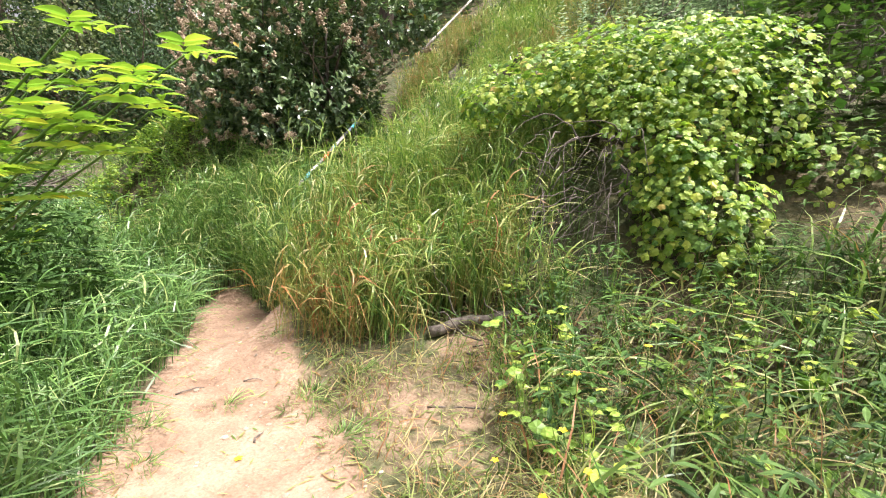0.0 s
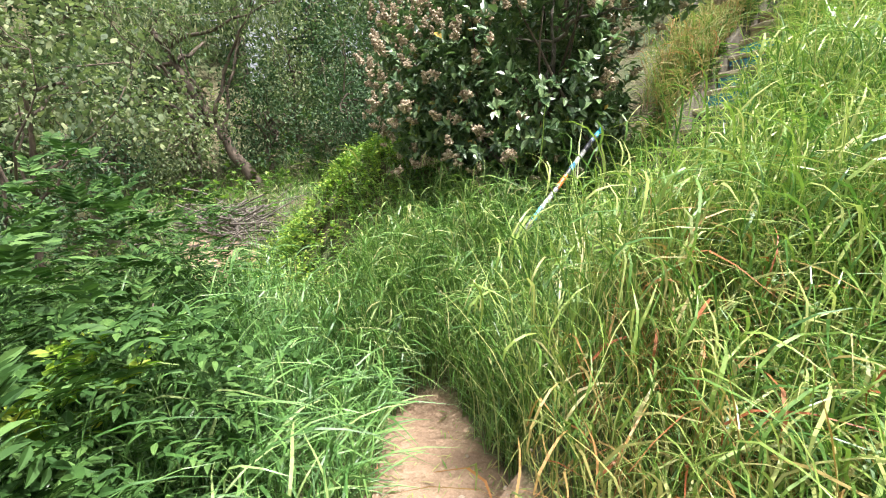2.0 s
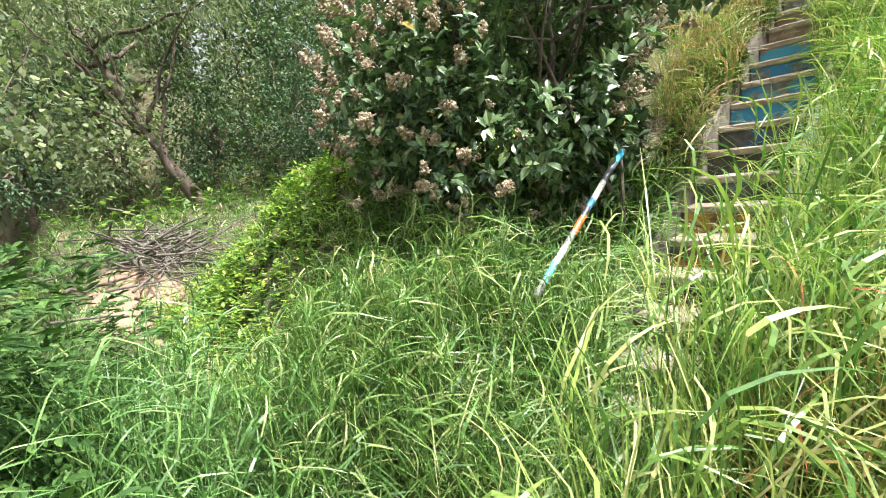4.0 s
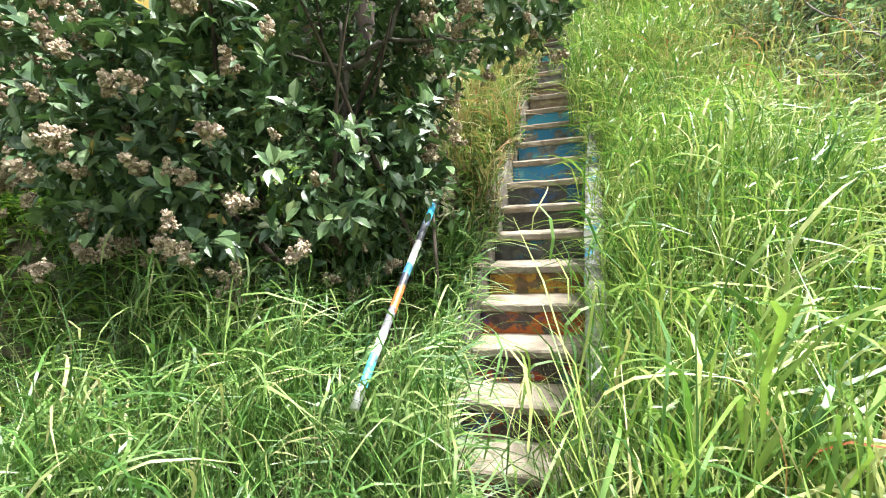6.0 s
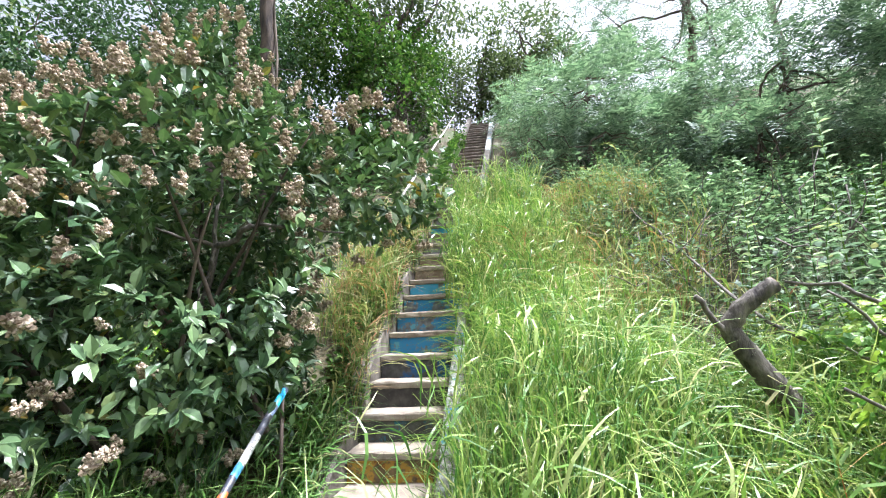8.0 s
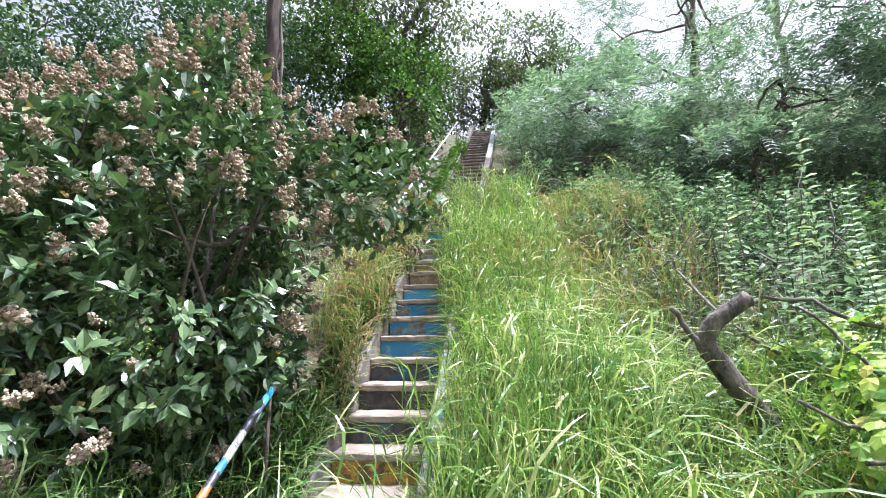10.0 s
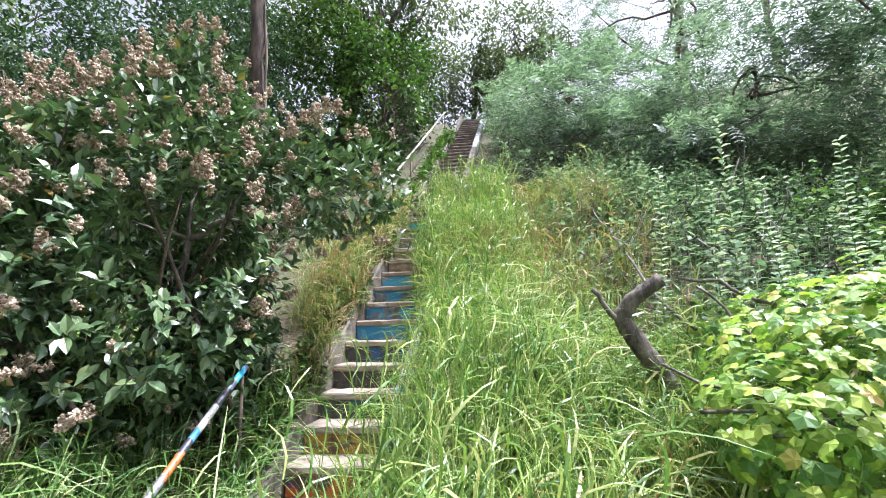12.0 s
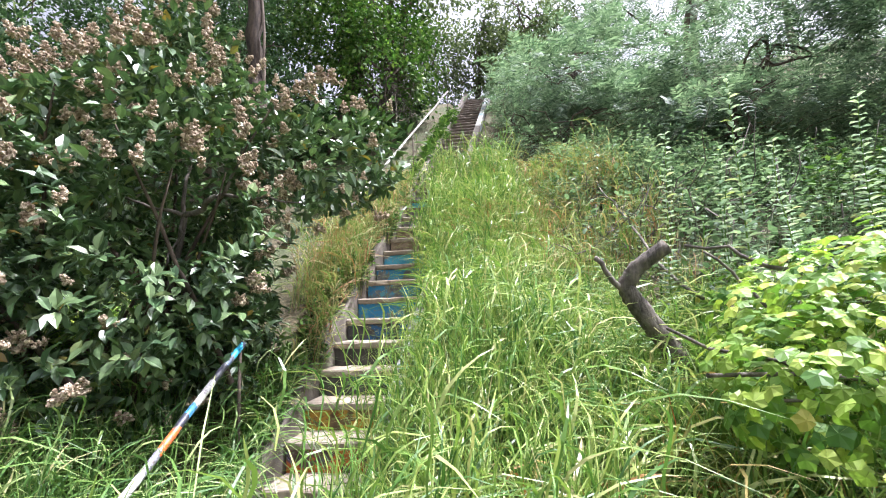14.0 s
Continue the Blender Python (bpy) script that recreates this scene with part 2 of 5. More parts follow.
RISERS = {
    "dark": painted_mat("riser_dark", (0.028, 0.025, 0.022), [((0.056, 0.050, 0.046), 9.0, 0.6, 1.0)]),
    "red": painted_mat("riser_red_blue", (0.03, 0.02, 0.018), [((0.037, 0.074, 0.186), 9.0, 0.54, 4.0), ((0.260, 0.031, 0.015), 7.0, 0.55, 2.0), ((0.310, 0.310, 0.310), 14.0, 0.66, 7.0)]),
    "orange": painted_mat("riser_orange", (0.05, 0.03, 0.03), [((0.372, 0.087, 0.012), 8.0, 0.46, 1.0), ((0.062, 0.031, 0.124), 9.0, 0.6, 5.0)]),
    "yellow": painted_mat("riser_yellow", (0.07, 0.045, 0.02), [((0.341, 0.186, 0.019), 8.0, 0.46, 6.0), ((0.186, 0.062, 0.012), 11.0, 0.6, 2.5)]),
    "teal": painted_mat("riser_teal", (0.03, 0.03, 0.027), [((0.019, 0.105, 0.149), 8.0, 0.58, 3.5), ((0.155, 0.124, 0.031), 9.0, 0.64, 8.5)]),
    "navy": painted_mat("riser_navy", (0.03, 0.03, 0.03), [((0.009, 0.074, 0.198), 5.0, 0.46, 2.2)]),
    "blue": painted_mat("riser_blue", (0.07, 0.075, 0.075), [((0.019, 0.174, 0.341), 5.0, 0.44, 0.7), ((0.074, 0.248, 0.310), 9.0, 0.58, 4.6)]),
    "bright": painted_mat("riser_bright_blue", (0.1, 0.11, 0.1), [((0.037, 0.260, 0.409), 6.0, 0.4, 5.1), ((0.310, 0.372, 0.372), 12.0, 0.64, 1.4)]),
    "tan": painted_mat("riser_tan", (0.13, 0.10, 0.07), [((0.174, 0.124, 0.074), 8.0, 0.52, 3.0)]),
    "grey": painted_mat("riser_grey", (0.09, 0.08, 0.08), [((0.186, 0.186, 0.211), 8.0, 0.52, 6.2)]),
    "brown": painted_mat("riser_brown", (0.075, 0.055, 0.04), [((0.093, 0.068, 0.053), 10.0, 0.52, 6.2)]),
}


def pipe_mat():
    m, t, p, out = nodes_of("sprayed_pipe")
    g = t.nodes.new("ShaderNodeNewGeometry")
    sep = t.nodes.new("ShaderNodeSeparateXYZ")
    t.links.new(g.outputs["Position"], sep.inputs[0])
    j = t.nodes.new("ShaderNodeMath")
    j.operation = "MULTIPLY_ADD"
    t.links.new(world_noise(t, 22.0, 3.0), j.inputs[0])
    j.inputs[1].default_value = 0.09
    t.links.new(sep.outputs["Y"], j.inputs[2])
    r = t.nodes.new("ShaderNodeMapRange")
    r.inputs["From Min"].default_value, r.inputs["From Max"].default_value = 3.3, 4.95
    t.links.new(j.outputs[0], r.inputs["Value"])
    w, k, b, o = (0.55, 0.55, 0.53), (0.04, 0.045, 0.06), (0.10, 0.38, 0.72), (0.75, 0.16, 0.04)
    col = ramp(t, r.outputs[0], [(0.0, w), (0.14, (0.5, 0.7, 0.65)), (0.24, w), (0.36, (0.10, 0.5, 0.6)), (0.43, w), (0.5, (0.2, 0.2, 0.22)), (0.56, o), (0.63, k), (0.67, b), (0.71, w), (0.79, k), (0.86, (0.15, 0.2, 0.3)), (0.905, (0.05, 0.5, 0.8)), (0.955, (0.05, 0.06, 0.09))], True)
    col = mix(t, ramp(t, world_noise(t, 60.0, 4.0), [(0.56, (0, 0, 0)), (0.62, (0.8, 0.8, 0.8))]), col, (0.12, 0.1, 0.09))
    t.links.new(col, p.inputs["Base Color"])
    p.inputs["Roughness"].default_value = 0.45
    bump(t, p, world_noise(t, 80.0, 3.0), 0.3, 0.003)
    return m


PIPE = pipe_mat()
RAIL = painted_mat("white_rail_paint", (0.1, 0.09, 0.08), [((0.42, 0.4, 0.37), 8.0, 0.46, 2.0)])

# ---- mesh helpers ----
rng = np.random.default_rng(7)


def mesh_np(name, V, F, mat, smooth=False):
    V, F = np.asarray(V, dtype=np.float32).reshape(-1, 3), np.asarray(F, dtype=np.int32)
    me = bpy.data.meshes.new(name)
    me.vertices.add(len(V))
    me.vertices.foreach_set("co", V.ravel())
    n, k = F.shape
    me.loops.add(n * k)
    me.loops.foreach_set("vertex_index", F.ravel())
    me.polygons.add(n)
    me.polygons.foreach_set("loop_start", np.arange(0, n * k, k, dtype=np.int32))
    me.polygons.foreach_set("use_smooth", np.full(n, smooth))
    me.materials.append(mat)
    me.update(calc_edges=True)
    return me


def join(pieces):
    """Several (V, F) of equal face size as one."""
    Vs, Fs, at = [], [], 0
    for V, F in pieces:
        Vs.append(np.asarray(V).reshape(-1, 3))
        Fs.append(np.asarray(F) + at)
        at += len(Vs[-1])
    return np.concatenate(Vs), np.concatenate(Fs)


def thing(name, label, category, place=(0, 0, 0), group="", kind=""):
    e = new(name)
    e.location = place
    return tagged(e, label, category, group, kind)


def child(name, me, parent, label="", kind="", m=None):
    ob = new(name, me)
    ob.parent = parent
    if m is None:
        top = parent
        off = Vector(parent.location)
        while top.parent:
            top = top.parent
            off += Vector(top.location)
        ob.location = -off
    else:
        ob.matrix_basis = m
    return tagged(ob, label, kind=kind)


def frames_along(d, up=None):
    """Rotation matrices whose y runs along d and whose z is as near to up as it gets."""
    d = d / np.maximum(np.linalg.norm(d, axis=1, keepdims=True), 1e-9)
    u = np.tile([0.0, 0.0, 1.0], (len(d), 1)) if up is None else up
    x = np.cross(d, u)
    bad = np.linalg.norm(x, axis=1) < 1e-3
    x[bad] = [1, 0, 0]
    x /= np.linalg.norm(x, axis=1, keepdims=True)
    z = np.cross(x, d)
    return np.stack([x, d, z], axis=2)


def stamp(TV, TF, pos, R, size):
    """The template at every place, turned by R and scaled."""
    TV, TF = np.asarray(TV, float), np.asarray(TF)
    size = np.asarray(size, float).reshape(-1, 1, 1)
    V = np.einsum("nij,kj->nki", R, TV) * size + pos[:, None, :]
    F = TF[None] + (np.arange(len(pos)) * len(TV))[:, None, None]
    return V.reshape(-1, 3), F.reshape(-1, TF.shape[1])


def tube(points, radii, sides=8, bumpy=0.0):
    """A tapered limb as quads, closed at both ends by its own narrowing."""
    P = np.asarray(points, float)
    rad = np.asarray(radii, float)
    d = np.gradient(P, axis=0)
    R = frames_along(d, np.tile([0.13, 0.31, 0.94], (len(P), 1)))
    a = np.arange(sides) * 2 * np.pi / sides
    ring = np.stack([np.cos(a), np.zeros(sides), np.sin(a)], axis=1)
    V = np.einsum("nij,kj->nki", R, ring) * rad[:, None, None]
    if bumpy:
        V *= 1 + bumpy * rng.normal(0, 1, (len(P), sides, 1))
    V = V + P[:, None, :]
    i = np.arange(len(P) - 1)[:, None] * sides
    j = np.arange(sides)[None]
    k = (j + 1) % sides
    F = np.stack([i + j, i + k, i + k + sides, i + j + sides], axis=2).reshape(-1, 4)
    V = V.reshape(-1, 3)
    last = (len(P) - 1) * sides
    quads = [[0, sides - 1 - q, sides - 2 - q, sides - 3 - q] for q in range(0, sides - 3, 2)] + [[last, last + q + 1, last + q + 2, last + q + 3] for q in range(0, sides - 3, 2)]
    return V, np.concatenate([F, np.array(quads, dtype=F.dtype)])


def wander(a, b, n=8, sag=0.0, wob=0.05):
    """A crooked line from a to b."""
    a, b = np.asarray(a, float), np.asarray(b, float)
    s = np.linspace(0, 1, n)[:, None]
    P = a + (b - a) * s
    w = np.cumsum(rng.normal(0, wob, (n, 3)), axis=0)
    w -= w[0] + (w[-1] - w[0]) * s
    P = P + w
    P[:, 2] -= sag * 4 * (s * (1 - s))[:, 0]
    return P


def box(x0, y0, z0, x1, y1, z1, mat, name, bev=0.012, rough=0.0):
    bm = bmesh.new()
    bmesh.ops.create_cube(bm, size=1)
    for v in bm.verts:
        v.co = Vector(((x0 + x1) / 2 + v.co.x * (x1 - x0), (y0 + y1) / 2 + v.co.y * (y1 - y0), (z0 + z1) / 2 + v.co.z * (z1 - z0)))
    bmesh.ops.subdivide_edges(bm, edges=[e for e in bm.edges if abs(e.verts[0].co.x - e.verts[1].co.x) > 0.3], cuts=7)
    bmesh.ops.bevel(bm, geom=[e for e in bm.edges if len(e.link_faces) == 2 and e.calc_face_angle(0) > 0.5], offset=bev, segments=1, affect="EDGES")
    for v in bm.verts:
        v.co += Vector(rng.normal(0, rough, 3))
    me = bpy.data.meshes.new(name)
    bm.to_mesh(me)
    bm.free()
    me.materials.append(mat)
    return me


def leaf_template(width=0.5, fold=0.12, droop=0.15, shape=((0.0, 0.1), (0.3, 0.9), (0.62, 1.0), (1.0, 0.06))):
    """A leaf one long along y, folded at its midrib: quads."""
    V, F = [], []
    for y, w in shape:
        h = -droop * y * y
        V += [(-w * width / 2, y, h + fold * w), (0, y, h), (w * width / 2, y, h + fold * w)]
    for i in range(len(shape) - 1):
        a = i * 3
        F += [(a, a + 1, a + 4, a + 3), (a + 1, a + 2, a + 5, a + 4)]
    return np.array(V), np.array(F)


def lobed_template():
    """A five-pointed ivy-like leaf, slightly cupped, as quads from the stalk."""
    tips = [(-142, 0.62), (-70, 0.92), (0, 1.08), (70, 0.92), (142, 0.62)]
    V = [(0, 0, 0.0)]
    for i, (a, r) in enumerate(tips):
        for da, q in ((-35, 0.74), (0, r), (35, 0.74)):
            t = radians(a + da)
            V.append((math.sin(t) * q * 0.62, 0.45 + math.cos(t) * q * 0.55, -0.12 * q * q + 0.05 * (da != 0)))
    V[0] = (0, 0.4, 0.05)
    F = [(0, 1 + 3 * i, 2 + 3 * i, 3 + 3 * i) for i in range(5)]
    return np.array(V), np.array(F)


LEAF = leaf_template()
ELDER_LEAF = leaf_template(0.38, 0.08, 0.25, ((0.0, 0.1), (0.22, 0.75), (0.5, 1.0), (0.78, 0.6), (1.0, 0.04)))
NARROW = leaf_template(0.24, 0.05, 0.2)
ROUND = leaf_template(0.72, 0.1, 0.12, ((0.0, 0.3), (0.25, 0.95), (0.7, 0.9), (1.0, 0.25)))
LOBED = lobed_template()
SLIM = leaf_template(0.26, 0.0, 0.2, ((0.0, 0.25), (0.5, 1.0), (1.0, 0.1)))
SLIM = (SLIM[0][[0, 2, 3, 5, 6, 8]], np.array([(0, 1, 3, 2), (2, 3, 5, 4)]))
OVAL = (SLIM[0] * np.array([2.7, 1, 1]), SLIM[1])
QUAD = (np.array([(-0.2, 0, 0.02), (0.2, 0, 0.02), (0.26, 0.55, 0.0), (-0.26, 0.55, 0.0), (0.06, 1, -0.1), (-0.06, 1, -0.1)]), np.array([(0, 1, 2, 3), (3, 2, 4, 5)]))

# ---- the lie of the land ----
RISE, RUN = 0.185, 0.275
LOW, HIGH = -3, 43


def sm(a, b, v):
    s = np.clip((v - a) / (b - a), 0, 1)
    return s * s * (3 - 2 * s)


def flight(y):
    return RISE / RUN * (y - 4.2)


def veer(y):
    return 0.04 * np.maximum(0, y - 6)


TRAIL = np.array([(9.0, -9.5), (4.5, -6.5), (1.6, -2.4), (0.0, -0.75), (-0.95, 0.32), (-1.7, 1.0), (-2.6, 1.66), (-3.05, 2.08), (-3.4, 2.33), (-4.05, 2.69)])
TRAIL_W = np.array([0.5, 0.6, 0.6, 0.55, 0.55, 0.5, 0.38, 0.34, 0.28, 0.18])


def trail_gap(x, y):
    """How far a place lies outside the trail's edge."""
    x, y = np.asarray(x, float), np.asarray(y, float)
    best = np.full(x.shape, 1e9)
    for (a, b), (wa, wb) in zip(zip(TRAIL[:-1], TRAIL[1:]), zip(TRAIL_W[:-1], TRAIL_W[1:])):
        d = b - a
        s = np.clip(((x - a[0]) * d[0] + (y - a[1]) * d[1]) / (d @ d), 0, 1)
        best = np.minimum(best, np.hypot(x - a[0] - s * d[0], y - a[1] - s * d[1]) - (wa + (wb - wa) * s))
    return best


def G(x, y):
    x, y = np.asarray(x, float), np.asarray(y, float)
    flat = -0.68 + 0.24 * sm(1.7, 2.4, y) * sm(-3.2, -2.5, x) + 0.02 * np.sin(3 * x + 1) * np.sin(2.6 * y) + 0.03 * sm(0.1, 0.8, trail_gap(x, y))
    top = 15.9
    up = flight(np.minimum(y, top)) + 0.22 * np.maximum(0, np.minimum(y, 90) - top)
    foot = -0.6 + (0.62 + 0.6) * sm(2.0, 5.1, y) * 0.5 + (0.62 + 0.6) * 0.5 * np.clip((y - 2.2) / 2.9, 0, 1)
    right = np.where(y < 5.1, foot, up + 0.0)
    right = right + 0.35 * sm(-2.2, -0.6, x) * sm(2.6, 4.2, y) * (1 - 0.6 * sm(6, 9, y))
    right = right + 0.1 * np.sin(1.7 * x + 0.5 * y) * sm(5, 9, y)
    left_hill = np.maximum(flat, up - 0.05)
    fall = sm(-4.3, -12.0, x) * (1 - sm(7.0, 11.0, y))
    far = -0.7 + 0.15 * np.maximum(0, -x - 4) + 0.17 * np.maximum(0, y - 4)
    left = left_hill * (1 - fall) + np.minimum(far, 30) * fall
    left = np.maximum(left, -0.72)
    left = left + 0.45 * sm(1.0, 0.3, np.hypot((x + 4.8) / 1.6, (y - 3.6) / 1.0))
    right = right + 0.14 * sm(1.0, 0.2, np.hypot((x + 2.4) / 0.8, (y - 3.2) / 0.9))
    left = left + 1.15 * sm(1.0, 0.15, np.hypot((x + 7.4) / 3.0, (y - 4.75) / 1.85)) * sm(-4.9, -5.9, x)
    right = right + 0.12 * sm(3.0, 3.8, y) * sm(6.5, 5.0, y) * sm(-3.0, -2.5, x)
    lane = np.maximum(flat, up - 0.3)
    xs = x - veer(y)
    z = np.where(xs > -3.12, right, left)
    w = sm(-4.3, -4.12, xs) * (1 - sm(-3.14, -2.98, xs)) * sm(3.2, 3.4, y)
    z = z * (1 - w) + lane * w
    behind = sm(2.6, 1.6, y)
    z = z * (1 - behind) + flat * behind
    z = z + np.where(y < -6, -0.03 * (-6 - np.maximum(y, -60)), 0)
    z = z + sm(1.0, 8.0, x) * 0.5 * sm(-4, 4, y)
    z = z + sm(-15, -45, x) * 20 * (1 - sm(7.0, 11.0, y)) + sm(40, 200, np.hypot(x, y)) * 25
    return z


def ground():
    u = np.linspace(-1, 1, 250)
    gx = -2.6 + 7 * u + 390 * np.abs(u) ** 7 * np.sign(u)
    gy = 3.5 + 9 * u + 390 * np.abs(u) ** 7 * np.sign(u)
    X, Y = np.meshgrid(gx, gy)
    Z = G(X, Y)
    n = len(u)
    V = np.stack([X, Y, Z], axis=2).reshape(-1, 3)
    i, j = np.meshgrid(np.arange(n - 1), np.arange(n - 1), indexing="ij")
    a = (i * n + j).ravel()
    me = mesh_np("ground", V, np.stack([a, a + 1, a + n + 1, a + n], axis=1), SOIL, True)
    bare = 1 - sm(-0.1, 0.3, trail_gap(X, Y))
    dry = 0.5 * sm(1.0, 0.2, np.hypot((X + 1.3) / 1.2, (Y - 1.85) / 0.9))
    dry = np.maximum(dry, 0.62 * sm(1.0, 0.4, np.hypot((X + 1.0) / 0.75, (Y - 2.5) / 0.4)))
    valley = 0.9 * sm(1.0, 0.5, np.hypot((X + 9.8) / 1.9, (Y - 2.95) / 0.75))
    at = me.attributes.new("bare", "FLOAT", "POINT")
    at.data.foreach_set("value", np.maximum(np.maximum(bare, dry), valley).ravel().astype(np.float32))
    tagged(new("ground", me), "dusty beige trail through leaf litter and hillside soil", "ground", kind="structure")


ground()

# ---- stairs ----
PAINT = {-2: "brown", -1: "brown", 0: "red", 1: "red", 2: "red", 3: "orange", 4: "yellow", 5: "teal", 6: "dark", 7: "navy", 8: "blue", 9: "blue", 10: "blue", 11: "bright", 12: "tan", 13: "tan", 14: "grey", 15: "grey", 16: "bright", 17: "grey"}


def stairs():
    top = thing("stairs", "long concrete hillside stairway with graffiti-painted risers, overgrown at both sides", "stairs", (-3.6, 3.4, -0.6))
    for k in range(LOW, HIGH + 1):
        y, z = 4.2 + RUN * k, RISE * k
        v = float(veer(y))
        x0, x1 = -3.79 + v, -3.18 + v
        step = child("step", box(x0, y - 0.012, z - 0.05, x1, y + RUN + 0.02, z, TREAD if k < 15 else TREAD_SHADED, "step", 0.01, 0.0022), top)
        kind = PAINT.get(k, "brown")
        label = {"dark": "", "brown": ""}.get(kind, "riser sprayed with flaking %s graffiti paint" % {"red": "red and blue", "navy": "dark blue", "bright": "bright blue"}.get(kind, kind))
        child("riser", box(x0 + 0.004, y + 0.004, z - RISE - 0.03, x1 - 0.004, y + 0.06, z - 0.053, RISERS[kind], "riser", 0.004, 0.002), step, label)
    for a in range(LOW, HIGH, 4):
        for side in (0, 1):
            ya, yb = 4.2 + RUN * a, 4.2 + RUN * (a + 4) - 0.01
            P, prof = [], []
            for y in (ya, yb):
                v = float(veer(y))
                xa = (-3.177 if side else -3.91) + v
                z = float(flight(y)) + 0.06
                P.append([(xa, y, z - 0.3), (xa + 0.117, y, z - 0.3), (xa + 0.117, y, z + 0.05), (xa, y, z + 0.05)])
            bm = bmesh.new()
            r = [[bm.verts.new(p) for p in q] for q in P]
            for i in range(4):
                bm.faces.new((r[0][i], r[0][(i + 1) % 4], r[1][(i + 1) % 4], r[1][i]))
            bm.faces.new(r[0][::-1]), bm.faces.new(r[1])
            bmesh.ops.recalc_face_normals(bm, faces=bm.faces)
            bmesh.ops.subdivide_edges(bm, edges=[e for e in bm.edges if e.calc_length() > 0.6], cuts=8)
            bmesh.ops.bevel(bm, geom=[e for e in bm.edges if e.calc_face_angle(0) > 0.5], offset=0.012, segments=1, affect="EDGES")
            for w in bm.verts:
                w.co += Vector(rng.normal(0, 0.003, 3))
            me = bpy.data.meshes.new("curb")
            bm.to_mesh(me)
            bm.free()
            me.materials.append(CURB if side and (a < 9 or a > 26) else CURB_DARK)
            child("curb", me, top, "weathered whitish curb with blue spray marks" if side and a < 8 else "")


stairs()


def rail(name, y0, y1, lift, rad, mat, label, posts, x=-3.99):
    top = thing(name, label, "handrail", (x, y0, float(G(x, y0))))
    ys = np.linspace(y0, y1, 12)
    P = np.stack([x + veer(ys), ys, flight(ys) + lift + rng.normal(0, 0.004, 12)], axis=1)
    child("rail", mesh_np("rail", *tube(P, np.full(12, rad), 12), mat, True), top)
    for y in posts:
        xx = x + float(veer(y))
        Q = [(xx, y, float(G(xx, y)) - 0.1), (xx, y, float(flight(y)) + lift - rad * 0.6)]
        child("post", mesh_np("post", *tube(wander(*Q, 4, 0, 0), np.full(4, rad * 0.55), 10), BARK, True), top)


rail("handrail", 3.78, 4.86, 0.735, 0.019, PIPE, "graffiti-painted steel pipe handrail in white, blue and orange", (4.83,))
rail("handrail", 6.5, 13.6, 0.75, 0.018, RAIL, "white-painted pipe handrail of the upper stairs", (9.6, 13.5))

# ---- grasses ----


def blade_mesh(roots, height, width, bend, lean, droop=0.0, profile=(0.55, 1.0, 0.9, 0.55, 0.08)):
    n = len(roots)
    a = lean
    d = np.stack([np.cos(a), np.sin(a), np.zeros(n)], axis=1)
    tw = a + np.pi / 2 + rng.normal(0, 0.5, n)
    side = np.stack([np.cos(tw), np.sin(tw), np.zeros(n)], axis=1)
    rows = []
    steps = (0.0, 0.32, 0.62, 0.84, 1.0) if len(profile) == 5 else (0.0, 0.22, 0.44, 0.64, 0.83, 1.0)
    for s, w in zip(steps, profile):
        out = height * bend * s ** 2.2
        rise = height * (s - (0.35 + droop) * np.minimum(bend, 1.3) * s ** 3)
        c = roots + d * out[:, None] + np.stack([np.zeros(n), np.zeros(n), rise], axis=1)
        c = c + side * (0.02 * np.sin(s * 5 + a))[:, None]
        q = side * (width * w / 2)[:, None]
        q[:, 2] += 0.25 * width * w
        rows += [c - q, c + q]
    V = np.stack(rows, axis=1)
    F = np.array([(2 * i, 2 * i + 1, 2 * i + 3, 2 * i + 2) for i in range(len(profile) - 1)])
    F = F[None] + (np.arange(n) * 2 * len(profile))[:, None, None]
    return V.reshape(-1, 3), F.reshape(-1, 4)


def patch(n, x0, x1, y0, y1, keep):
    """Random places in a rectangle, thinned by keep(x, y), a chance from 0 to 1."""
    x, y = rng.uniform(x0, x1, n), rng.uniform(y0, y1, n)
    ok = rng.uniform(0, 1, n) < keep(x, y)
    return x[ok], y[ok]


def clumpy(x, y, f=2.3):
    return 0.62 + 0.38 * np.sin(f * x + 1.3 * np.sin(f * 0.8 * y)) * np.sin(f * 1.1 * y + 0.7)


